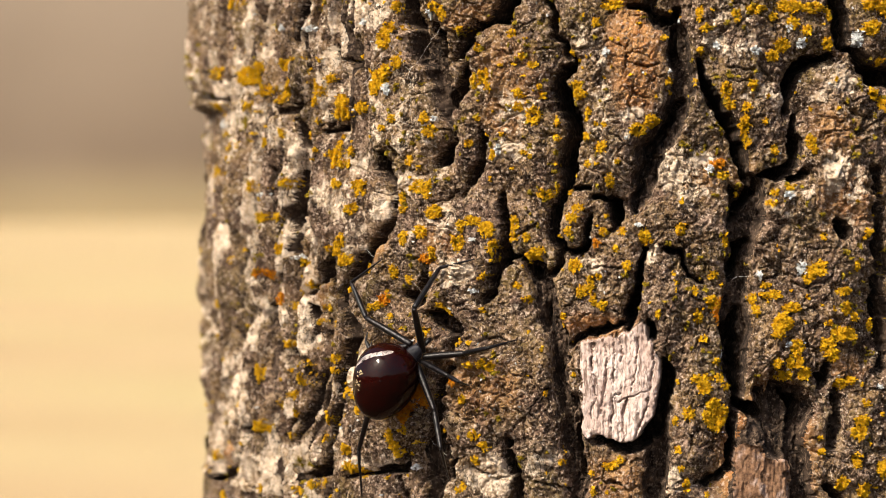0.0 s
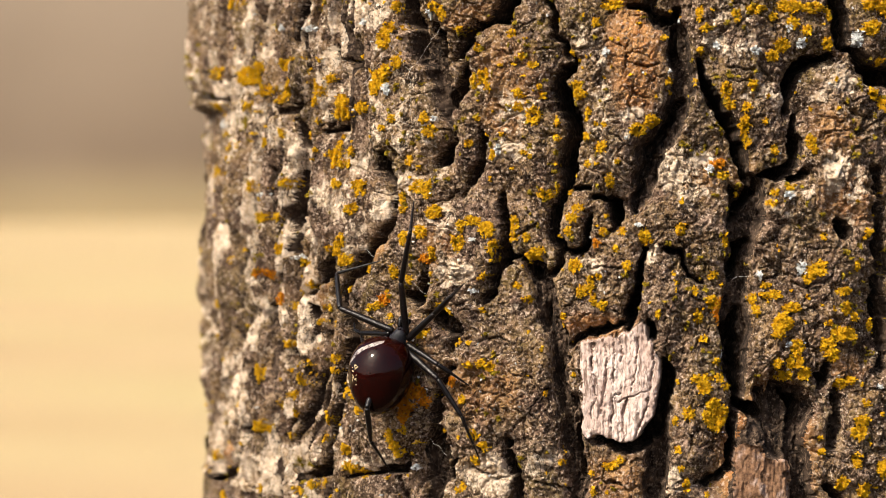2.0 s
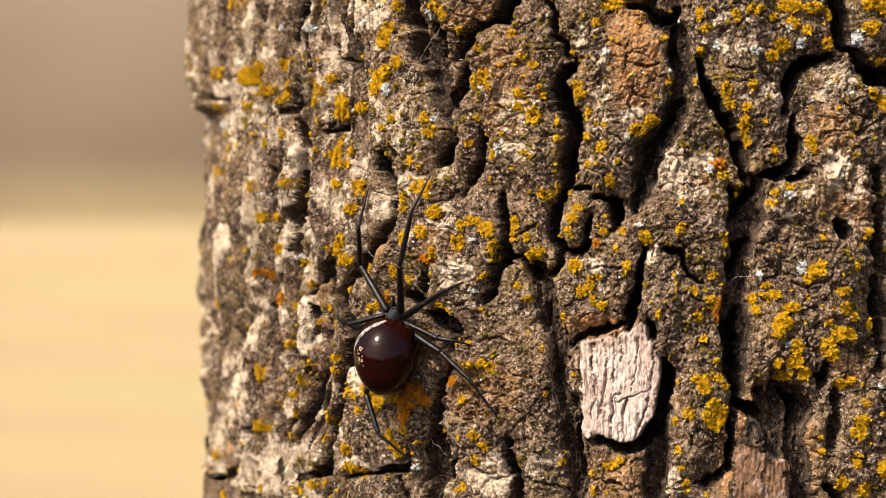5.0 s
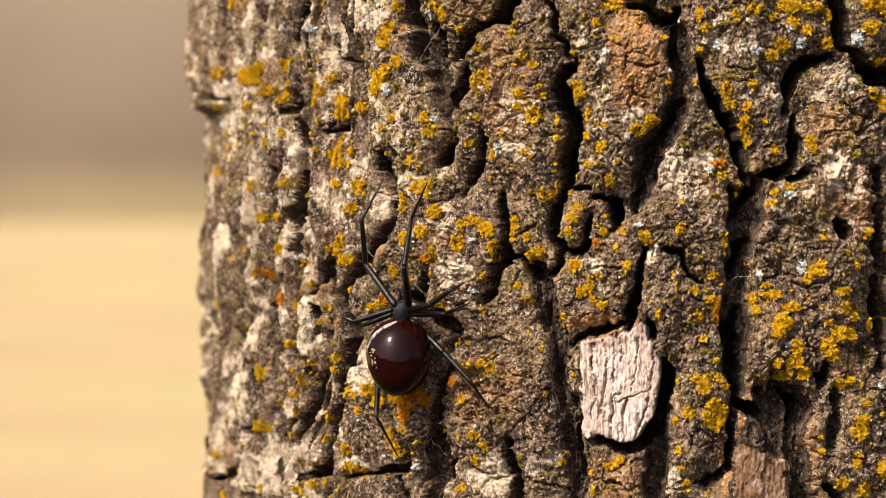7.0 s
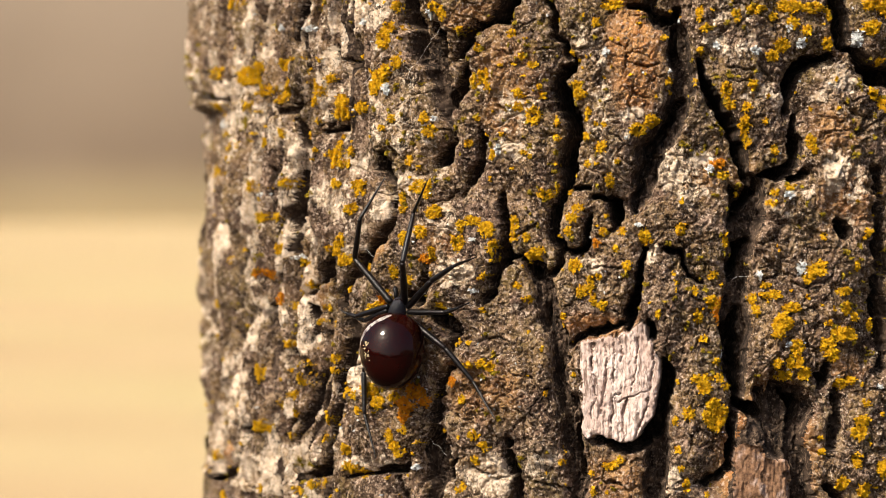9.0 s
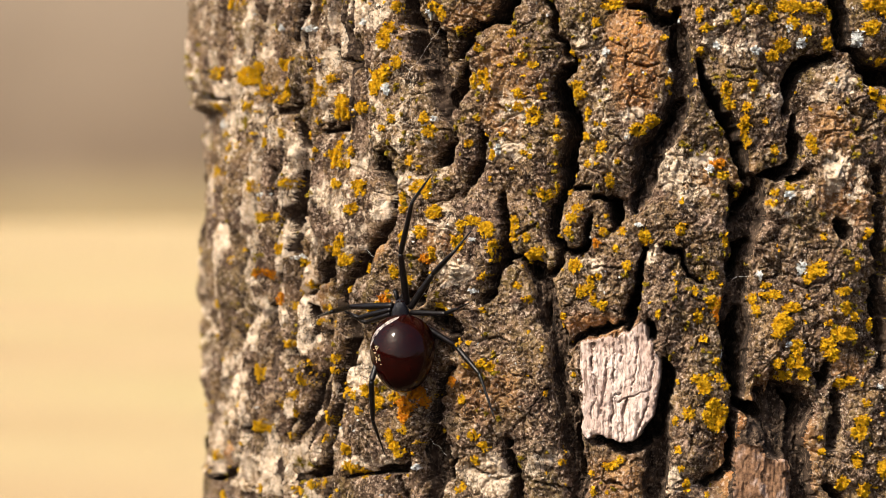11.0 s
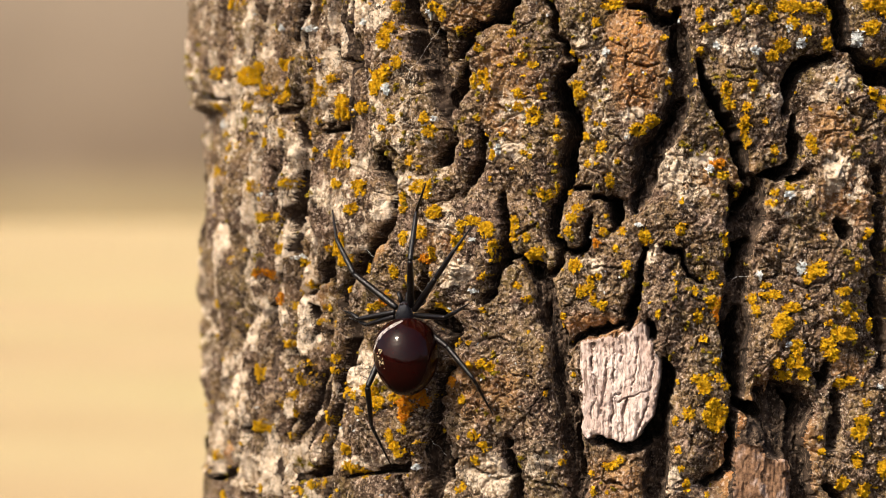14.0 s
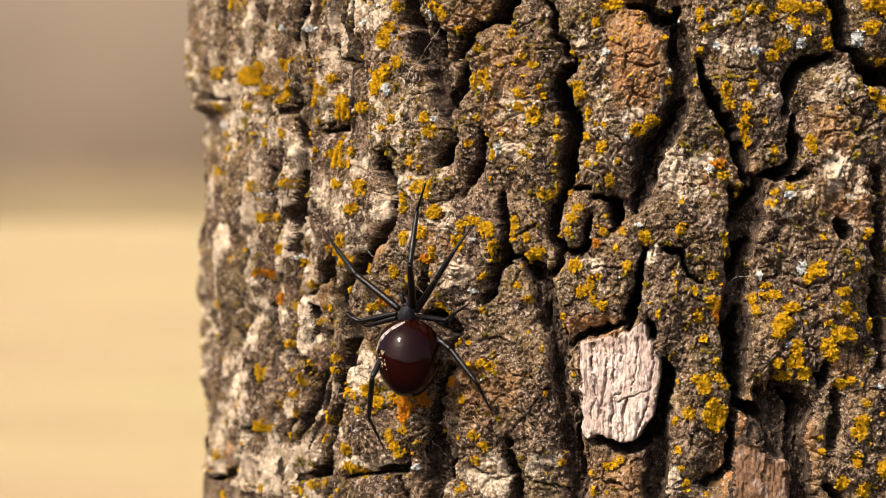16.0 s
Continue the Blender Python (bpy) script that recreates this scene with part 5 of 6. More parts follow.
def lichen_mesh(name, patches, mat, seed, wet=1.0):
    """Patches of branching arms of small upturned lobes that sit on the bark."""
    rnd = np.random.RandomState(seed)
    spots = []
    for s0, z0, rs, rz in patches:
        want = max(6, math.pi * rs * rz * 60 * wet)
        have = 0
        while have < want:
            a = rnd.uniform(0, 2 * math.pi)
            q = 0.55 * math.sqrt(rnd.rand())
            x, y = q * math.cos(a), q * math.sin(a)
            a += rnd.normal(0, 0.5)
            pace = 0.12 / max(min(rs, rz), 0.3)
            for _ in range(rnd.randint(3, 9)):
                spots.append((s0 + rs * x, z0 + rz * y))
                have += 1
                a += rnd.normal(0, 0.55)
                x, y = x + pace * math.cos(a), y + pace * math.sin(a)
                if x * x + y * y > 1.25:
                    break
    at = np.array(spots)
    h = height_at(at[:, 0], at[:, 1])
    keep = h > -3.4
    at, h = at[keep], h[keep]
    m, n = len(at), 5
    if not m:
        return None
    ring = np.arange(n) / n * 2 * math.pi
    size = rnd.uniform(0.055, 0.145, (m, 1)) * (0.65 + 0.7 * rnd.rand(m, n))
    spin, long_ = rnd.uniform(0, 6.28, (m, 1)), rnd.uniform(1.0, 2.0, (m, 1))
    u, v = size * np.cos(ring) * long_, size * np.sin(ring)
    ds, dz = u * np.cos(spin) - v * np.sin(spin), u * np.sin(spin) + v * np.cos(spin)
    lift = rnd.uniform(0.10, 0.50, (m, 1))
    tilt = rnd.normal(0, 0.7, (m, 2))
    up = h[:, None] + lift + tilt[:, :1] * ds + tilt[:, 1:] * dz + rnd.uniform(-0.05, 0.05, (m, n))
    ps = np.concatenate([at[:, :1], at[:, :1] + ds], 1)
    pz = np.concatenate([at[:, 1:], at[:, 1:] + dz], 1)
    pu = np.concatenate([h[:, None] + lift + rnd.uniform(-0.14, 0.10, (m, 1)), up], 1)
    foot = np.stack(on_trunk(at[:, 0], at[:, 1], h - 0.3), -1)[:, None]
    co = np.concatenate([np.stack(on_trunk(ps, pz, pu), -1), foot], 1)
    k = np.arange(n)
    fan = np.concatenate([np.stack([0 * k, 1 + k, 1 + (k + 1) % n], -1), np.stack([0 * k[::2] + n + 1, 1 + (k[::2] + 1) % n, 1 + k[::2]], -1)])
    faces = (fan[None] + (np.arange(m) * (n + 2))[:, None, None]).reshape(-1, 3)
    me = mesh_from(name, co.reshape(-1, 3), faces, [mat])
    me.shade_flat()
    return me


TONES = {"gold": (GOLD, "crusty golden-yellow lichen on bark"), "orange": (ORANGE, "crusty orange lichen on bark"),
         "white": (WHITE, "small white leafy lichen on bark")}
SPECKS = []
for i, (s, z, rs, rz, colour) in enumerate(LICHENS):
    if max(rs, rz) < 0.62 and colour == "gold":
        SPECKS.append((s, z, rs, rz))
        continue
    me = lichen_mesh("lichen", [(s, z, rs, rz)], TONES[colour][0], 300 + i)
    if me:
        part("lichen", me, tree, TONES[colour][1])


def speck_field(count, seed, big):
    """Specks scattered in drifts."""
    rnd = np.random.RandomState(seed)
    out = []
    while len(out) < count:
        s, z = rnd.uniform(-170, 40), rnd.uniform(-58, 58)
        if any(p[6] == "wood" and abs(s - p[0]) < p[2] and abs(z - p[1]) < p[3] for p in PLATES):
            continue
        if vnoise(np.array(s), np.array(z), 14, 14, seed) + 0.6 * vnoise(np.array(s), np.array(z), 4, 4, seed + 1) > 0.15:
            out.append((s, z, rnd.uniform(0.12, big), rnd.uniform(0.12, big)))
    return out


for name, me, label in (
        ("lichen_specks", lichen_mesh("lichen_specks", SPECKS + speck_field(420, 501, 0.5), GOLD, 900), "scattered specks of yellow lichen"),
        ("olive_specks", lichen_mesh("olive_specks", speck_field(900, 511, 0.6), OLIVE, 901), "scattered crusts of olive-green lichen"),
        ("pale_specks", lichen_mesh("pale_specks", speck_field(120, 521, 0.18), WHITE, 902, 0.6), "scattered whitish specks of lichen")):
    tagged(part(name, me, tree, label), kind="stuff")

# ---- silk threads ----
SILK = Mat("silk", 0.5, 0.5).done((0.75, 0.72, 0.68))
for way in THREADS:
    cu = bpy.data.curves.new("silk_thread", "CURVE")
    cu.dimensions, cu.bevel_depth, cu.bevel_resolution = "3D", 0.000014, 1
    fine = []
    for (s0, z0), (s1, z1) in zip(way, way[1:]):
        fine += [(s0 + (s1 - s0) * f / 6 + fill.uniform(-0.12, 0.12), z0 + (z1 - z0) * f / 6 + 0.25 * math.sin(f)) for f in range(6)]
    fine.append(way[-1])
    sp = cu.splines.new("POLY")
    sp.points.add(len(fine) - 1)
    for p, (s, z) in zip(sp.points, fine):
        p.co = (*on_trunk(s, z, max(float(height_at(s, z)) + 0.5, -0.6)), 1)
    cu.materials.append(SILK)
    tagged(new("silk_thread", cu), "fine pale spider silk strung across bark", "silk thread", "silk threads on the bark")

# ---- the spider ----
def chitin(name, colour, rough, coat=0.0, hair=0.0):
    k = Mat(name, rough, 0.28)
    k.b.inputs["Coat Weight"].default_value = coat
    k.b.inputs["Coat Roughness"].default_value = 0.12
    c = k.mix(k.noise(900, 4), colour, tuple(v * 1.7 for v in colour))
    c = k.mix(k.math("MULTIPLY", k.noise(160, 3, 0.6, 0.5, 0.65), 0.6), c, (colour[0] * 3.2, colour[1] * 1.5, colour[2] * 1.2))
    return k.done(c, k.noise(4000, 3), 0.25 + hair, 0.00012)


def abdomen_material():
    k = Mat("abdomen", 0.09, 0.17)
    c = k.mix(k.noise(300, 4), (0.0060, 0.0008, 0.0006), (0.0125, 0.0014, 0.0009))
    return k.done(c, k.noise(420, 2, 0.5, 0.3, 0.7), 0.16, 0.0003)


LEG, CARAPACE, ABDOMEN = chitin("leg", (0.0026, 0.0019, 0.0021), 0.30, 0.0), chitin("carapace", (0.009, 0.009, 0.0125), 0.33, 0.0, 0.3), abdomen_material()


def cream_glint_material():
    # cream marking with part of the shoulder's sky reflection put into its colour
    k = Mat("cream_glint_band", 0.3, 0.4)
    return k.done(k.mix(k.noise(1400, 4, 0.7, 0.42, 0.56), (0.05, 0.028, 0.026), (0.36, 0.32, 0.30)))


CREAM_GLINT = cream_glint_material()
CRUMB = Mat("crumb", 0.8, 0.2).done((0.36, 0.29, 0.17))


def round_mesh(name, rings, around, mat):
    """A closed tube through rings (x, y, z, rx, rz) that run along y."""
    bm = bmesh.new()
    loops = []
    for x, y, z, rx, rz in rings:
        loops.append([bm.verts.new((x + rx * math.cos(2 * math.pi * i / around), y, z + rz * math.sin(2 * math.pi * i / around))) for i in range(around)])
    for a, b in zip(loops, loops[1:]):
        for i in range(around):
            bm.faces.new((a[i], a[(i + 1) % around], b[(i + 1) % around], b[i]))
    bm.faces.new(loops[0][::-1])
    bm.faces.new(loops[-1])
    bmesh.ops.recalc_face_normals(bm, faces=bm.faces)
    me = bpy.data.meshes.new(name)
    bm.to_mesh(me)
    bm.free()
    me.materials.append(mat)
    me.shade_smooth()
    return me


MM = 0.001
spider = tagged(new("spider"), "glossy dark red-brown spider with a globular abdomen on bark", "spider")


def ovoid(front, length, width, height, blunt, n=22):
    """Rings of an egg shape along y, widest towards its front."""
    out = []
    for i in range(n + 1):
        a = math.pi * (0.02 + 0.96 * i / n)
        y = front - length * (1 - math.cos(a)) / 2
        w = math.sin(a) ** 0.92 * (1 + blunt * math.cos(a))
        out.append((0, y, 0, width / 2 * w, height / 2 * w))
    return out


# carapace: +y is forward, +z away from the bark
carapace = part("carapace", round_mesh("carapace", [
    (0, -1.9 * MM, 0, 0.7 * MM, 0.6 * MM), (0, -1.5 * MM, 0, 1.35 * MM, 0.9 * MM), (0, -0.5 * MM, 0.1 * MM, 1.7 * MM, 1.1 * MM),
    (0, 0.5 * MM, 0.2 * MM, 1.5 * MM, 1.15 * MM), (0, 1.4 * MM, 0.25 * MM, 1.05 * MM, 1.05 * MM), (0, 2.1 * MM, 0.2 * MM, 0.8 * MM, 0.8 * MM),
    (0, 2.4 * MM, 0.1 * MM, 0.4 * MM, 0.4 * MM)], 20, CARAPACE), spider, "dull blue-black carapace")
for side in (-1, 1):
    palp = part("palp", round_mesh("palp", [(side * (0.55 + 0.25 * f) * MM, (2.2 + 1.7 * f) * MM, (0.1 - 0.7 * f * f) * MM, r * MM, r * MM)
                                           for f, r in ((0, .28), (.3, .36), (.6, .34), (.8, .48), (1, .42), (1.15, .16))], 10, LEG), spider)
    part("chelicera", round_mesh("chelicera", [(side * 0.42 * MM, (2.0 + 1.1 * f) * MM, (-0.35 - 0.9 * f) * MM, r * MM, r * MM)
                                              for f, r in ((0, .35), (.4, .42), (.8, .33), (1, .12))], 10, LEG), spider)
    for e in range(2):
        bm = bmesh.new()
        bmesh.ops.create_uvsphere(bm, u_segments=8, v_segments=6, radius=0.15 * MM,
                                  matrix=Matrix.Translation((side * (0.25 + 0.3 * e) * MM, (2.15 - 0.12 * e) * MM, (1.05 - 0.1 * e) * MM)))
        me = bpy.data.meshes.new("eye")
        bm.to_mesh(me)
        bm.free()
        me.materials.append(ABDOMEN)
        part("eye", me, spider)

AL, AW, AH = 14.3 * MM, 11.8 * MM, 11.2 * MM
abdomen = part("abdomen", round_mesh("abdomen", ovoid(AL / 2, AL, AW, AH, 0.14, 30), 40, ABDOMEN), spider, "shiny dark red-brown globe-shaped abdomen")


def on_abdomen(across, along, lift):
    """A place on the abdomen's upper side, from angles across and along it."""
    y = AL / 2 * math.cos(along)
    w = math.sin(along) ** 0.92 * (1 + 0.14 * math.cos(along))
    return (w * (AW / 2 + lift) * math.sin(across), y * (1 + lift / AL * 2), w * (AH / 2 + lift) * math.cos(across))


def abdomen_band():
    """The pale arc over the abdomen's front shoulder, part marking and part painted reflection."""
    bm = bmesh.new()
    rows = []
    for i in range(25):
        f = i / 24
        across, along = radians(-76 + 70 * f), radians(84 - 44 * f ** 0.75)
        half = radians(6.5) * math.sin(math.pi * (0.08 + 0.86 * f)) ** 0.6 * (1 + 0.25 * math.sin(9 * f))
        rows.append([bm.verts.new(on_abdomen(across, along + k * half, lift * MM)) for k, lift in ((-1, -0.02), (-0.5, 0.035), (0, 0.04), (0.5, 0.035), (1, -0.02))])
    for a, b in zip(rows, rows[1:]):
        for j in range(4):
            bm.faces.new((a[j], b[j], b[j + 1], a[j + 1]))
    me = bpy.data.meshes.new("band")
    bm.to_mesh(me)
    bm.free()
    me.materials.append(CREAM_GLINT)
    me.shade_smooth()
    part("band", me, abdomen, "cream band over the shoulder, partly a painted reflection")
    for across, along, size in ((-20, 58, 0.42), (24, 55, 0.36), (-58, 72, 0.36), (-8, 92, 0.14), (12, 88, 0.12), (30, 105, 0.1)):
        bm = bmesh.new()
        at = Vector(on_abdomen(radians(across), radians(along), 0.0))
        turn = at.to_track_quat("Z", "Y").to_matrix().to_4x4()
        ring = [(1.0, -0.03), (0.8, 0.03), (0.55, 0.02), (0.3, -0.01), (0.01, -0.015)]
        loops = [[bm.verts.new((r * size * MM * math.cos(k * math.pi / 7), r * size * MM * math.sin(k * math.pi / 7), h * MM)) for k in range(14)] for r, h in ring]
        for a, b in zip(loops, loops[1:]):
            for k in range(14):
                bm.faces.new((a[k], a[(k + 1) % 14], b[(k + 1) % 14], b[k]))
        bm.transform(Matrix.Translation(at * 1.004) @ turn)
        me = bpy.data.meshes.new("dimple")
        bm.to_mesh(me)
        bm.free()
        me.materials.append(ABDOMEN)
        me.shade_smooth()
        part("dimple", me, abdomen)
    rnd = random.Random(5)
    bm = bmesh.new()
    for k in range(16):
        at = Vector(on_abdomen(radians(-54 + rnd.uniform(-7, 7)), radians(86 + k * 1.8 + rnd.uniform(-4, 4)), 0.02 * MM))
        bmesh.ops.create_icosphere(bm, subdivisions=1, radius=rnd.uniform(0.10, 0.24) * MM,
                                   matrix=Matrix.Translation(at) @ at.to_track_quat("Z", "Y").to_matrix().to_4x4() @ pose(0, 0, 0, 0, 0, rnd.uniform(0, 180)) @ Matrix.Diagonal((0.7, 1.8, 0.25, 1)))
    for v in bm.verts:
        v.co *= rnd.uniform(0.985, 1.01)
    me = bpy.data.meshes.new("crumbs")
    bm.to_mesh(me)
    bm.free()
    me.materials.append(CRUMB)
    part("crumbs", me, abdomen, "flaked yellowish crumbs stuck to the side")


abdomen_band()


def segment(name, length, r0, r1, swell, parent):
    """A leg segment along +y from its joint."""
    rings = []
    for f in (0, 0.02, 0.08, 0.2, 0.4, 0.6, 0.8, 0.93, 0.98, 1.0):
        r = r0 + (r1 - r0) * f + swell * math.sin(math.pi * f) * 0.5
        r *= 0.72 if f in (0, 1.0) else 0.96 if f in (0.02, 0.98) else 1
        rings.append((0, length * f * MM, 0, r * MM, r * MM))
    ob = part(name, round_mesh(name, rings, 12, LEG), parent)
    rnd = random.Random(len(name))
    bm = bmesh.new()
    for k in range(int(length * 5)):
        f, a = rnd.uniform(0.08, 0.95), rnd.uniform(0, 6.28)
        r = (r0 + (r1 - r0) * f) * MM
        out = Vector((math.cos(a), 0.75, math.sin(a))) * rnd.uniform(0.2, 0.45) * MM
        at = Vector((r * math.cos(a), length * f * MM, r * math.sin(a)))
        side = Vector((-math.sin(a), 0, math.cos(a))) * 0.012 * MM
        v = [bm.verts.new(p) for p in (at + side, at - side, at + out)]
        w = bm.verts.new(at + Vector((0, 0.024 * MM, 0)))
        bm.faces.new(v)
        bm.faces.new((v[0], v[2], w))
        bm.faces.new((v[1], w, v[2]))
    bm.from_mesh(ob.data)
    bm.to_mesh(ob.data)
    bm.free()
    return ob


PX = 0.0001


def leg(femur, tibia, foot, thick=1.0):
    top = segment("leg", femur, 0.62 * thick, 0.50 * thick, 0.16, spider)
    return top, segment("tibia", tibia, 0.50 * thick, 0.36 * thick, 0.14, top), segment("foot", foot, 0.34 * thick, 0.10 * thick, 0.02, top)

# rows: t, heart x z, belly x z, turn of the front body and of the belly in degrees
BODY = [
    (0, -5.35, -28.27, -10.59, -33.29, -36.95, -20.78),
    (0.5, -5.97, -28.81, -10.59, -34.22, -32.37, -18.21),
    (1, -7.32, -29.48, -9.65, -36.12, -15.45, -8.69),
    (1.5, -6.59, -26.26, -9.96, -32.54, -22.55, -12.68),
    (2, -8.26, -25.7, -11.42, -32.21, -20.75, -11.67),
    (2.5, -7.74, -24.03, -10.58, -30.41, -19.24, -10.82),
    (3, -8.88, -23.76, -10.48, -30.51, -10.63, -5.98),
    (3.5, -9.83, -22.86, -11.11, -29.72, -8.45, -4.75),
    (4, -9.72, -22.55, -10.9, -29.3, -7.9, -4.44),
    (6.5, -7.63, -21.14, -9.12, -28.09, -9.7, -5.46),
    (7, -7.42, -20.82, -7.98, -28.86, -3.2, -1.8),
    (7.5, -9.2, -22.12, -9.44, -29.13, -1.55, -0.87),
    (8, -8.88, -22.11, -9.75, -28.94, -5.77, -3.25),
    (8.5, -9.09, -21.08, -9.44, -28.41, -2.14, -1.2),
    (9, -8.26, -20.33, -9.23, -27.78, -5.94, -3.34),
    (11.5, -7.63, -20.72, -7.05, -28.1, 3.58, 2.02),
    (12, -7.32, -20.51, -7.05, -27.9, 1.65, 0.93),
    (12.5, -6.8, -20.7, -6.54, -28.08, 1.62, 0.91),
    (13, -6.17, -21.3, -6.23, -28.68, -0.33, -0.19),
    (13.5, -6.28, -21.3, -6.02, -28.77, 1.57, 0.88),
    (14, -7, -21.12, -6.64, -28.7, 2.21, 1.24),
    (14.5, -7.42, -20.72, -7.05, -28.31, 2.23, 1.25),
    (15, -7.42, -20.72, -7.15, -28.21, 1.63, 0.92),
    (15.5, -7, -21.01, -6.74, -28.6, 1.59, 0.89),
    (16, -6.59, -21.31, -6.23, -28.89, 2.19, 1.23),
]
# the belly hangs along the bark at first, then is held out from it: t, degrees
PITCH = [(0, -5), (1, -7), (2, -15), (3, -20), (6.5, -24), (16, -24)]
# femur, tibia and foot lengths in mm
LENGTHS = {"left_first": (11.32, 8.71, 9.04), "right_first": (10, 10.44, 7.93), "right_second": (8, 6.28, 5.77), "right_third": (8.15, 3.29, 3.57), "right_fourth": (9.98, 7.92, 8.79), "left_fourth": (13.65, 7.91, 8.87), "left_second": (7.89, 2.1, 1.77), "left_third": (6.31, 2.14, 2)}
HIPS = {"left_first": (-1.3, 1.2), "left_second": (-1.7, 0.5), "left_third": (-1.8, -0.3), "left_fourth": (-1.5, -1.1), "right_first": (1.2, 1.3), "right_second": (1.7, 0.6), "right_third": (1.8, -0.2), "right_fourth": (1.5, -1.1)}
STEPS = {}
STEPS["left_first"] = [
    (0, -14.09, -21.97, -17.03, -15.67, -11.27, -11.27),
    (0.5, -15.05, -21.7, -17.9, -15.39, -11.27, -11.27),
    (1, -15.27, -22.64, -18.44, -15.72, -11.27, -11.27),
    (1.5, -16.87, -20.1, -18.98, -13.74, -11.59, -11.59),
    (2, -18.92, -20.18, -19.75, -13.97, -11.59, -11.59),
    (2.5, -18.92, -19.76, -20.07, -13.14, -12.55, -11.3),
    (3, -19.69, -19.58, -20.62, -13.15, -13.84, -11.64),
    (3.5, -19.03, -21.96, -25.19, -21.68, -30.65, -21.95),
    (4, -15.37, -12.98, -16.92, -8.25, -17.51, -3.8),
    (4.2, -15.15, -12.56, -15.63, -6.15, -15.12, 0.63),
    (6.3, -15.37, -12.15, -15.2, -4.06, -11.69, 3.44),
    (6.5, -15.37, -12.04, -15.09, -3.75, -11.27, 3.75),
    (7, -14.3, -12.13, -14.88, -3.85, -10.84, 3.75),
    (7.5, -15.05, -11.73, -14.77, -3.02, -10.63, 3.75),
    (8, -15.05, -12.04, -14.77, -4.37, -10.63, 3.75),
    (8.5, -15.69, -11.43, -14.77, -3.75, -10.63, 3.75),
    (9, -16.22, -11.13, -15.09, -3.75, -10.63, 3.75),
    (11.3, -17.09, -20.52, -20.41, -21.46, -23.96, -23.21),
    (11.5, -16.33, -18.83, -20.41, -17.88, -24.74, -16.92),
    (12, -16.65, -13.32, -20.07, -7.25, -21.14, -1.81),
    (12.5, -16.65, -13.95, -20.73, -8, -21.14, -0.85),
    (13, -16.65, -14.26, -20.95, -8, -20.91, -0.85),
    (13.5, -16.65, -14.26, -20.95, -8, -20.91, -0.85),
    (14, -16.33, -13.94, -19.74, -7.67, -20.92, -1.17),
    (14.5, -15.37, -12.67, -19.41, -5.04, -20.25, 2.12),
    (15, -19.36, -22.6, -24.52, -23.24, -30.18, -23.99),
    (15.5, -19.03, -22.38, -23.73, -23.73, -31.61, -28.01),
    (16, -16.01, -13.93, -20.07, -8.93, -22.7, -5.76),
]
STEPS["right_first"] = [
    (0, -5.21, -19.72, -0.61, -12.64, 5.72, -10.93),
    (0.5, -5.01, -20.03, -0.31, -12.73, 5.72, -10.93),
    (1, -4.39, -19.4, 1.02, -13.12, 5.82, -10.92),
    (1.5, -4.39, -17.86, 1.32, -11.28, 6.02, -10.92),
    (2, -7.59, -15.28, -5.85, -6.05, -5.27, -0.52),
    (2.5, -7.28, -13.73, -5.95, -4.31, -3.09, 2.68),
    (3, -7.59, -13.74, -5.64, -3.69, -3.09, 2.68),
    (3.5, -7.9, -12.21, -5.95, -2.98, -2.99, 3.29),
    (4, -8, -12.21, -5.95, -3.7, -2.78, 3.29),
    (6.5, -7.38, -12.5, -5.95, -4, -2.78, 2.98),
    (7, -6.96, -12.19, -5.74, -3.8, -2.78, 2.98),
    (7.5, -7.59, -11.89, -5.95, -4, -2.68, 2.98),
    (8, -7.59, -11.28, -5.54, -2.98, -2.78, 2.98),
    (8.5, -7.38, -11.58, -5.33, -2.67, -2.78, 3.29),
    (9, -7.28, -11.58, -5.33, -2.67, -2.78, 3.29),
    (11.5, -7.69, -9.95, -5.64, -0.93, -2.47, 3.7),
    (12, -7.28, -11.58, -5.33, -1.74, -3.09, 2.99),
    (12.5, -6.55, -10.95, -5.02, -1.13, -3.09, 2.99),
    (13, -6.14, -11.87, -5.23, -3.69, -2.99, 2.99),
    (13.5, -6.14, -11.87, -5.12, -3.49, -2.99, 2.99),
    (14, -5.93, -11.25, -4.81, -2.36, -3.09, 2.68),
    (14.5, -6.24, -11.26, -5.02, -1.74, -3.09, 2.68),
    (15, -6.55, -11.26, -5.02, -1.44, -3.09, 2.68),
    (15.5, -6.55, -11.26, -5.02, -1.64, -3.09, 2.78),
    (16, -5.93, -11.86, -4.71, -2.36, -2.99, 2.99),
]
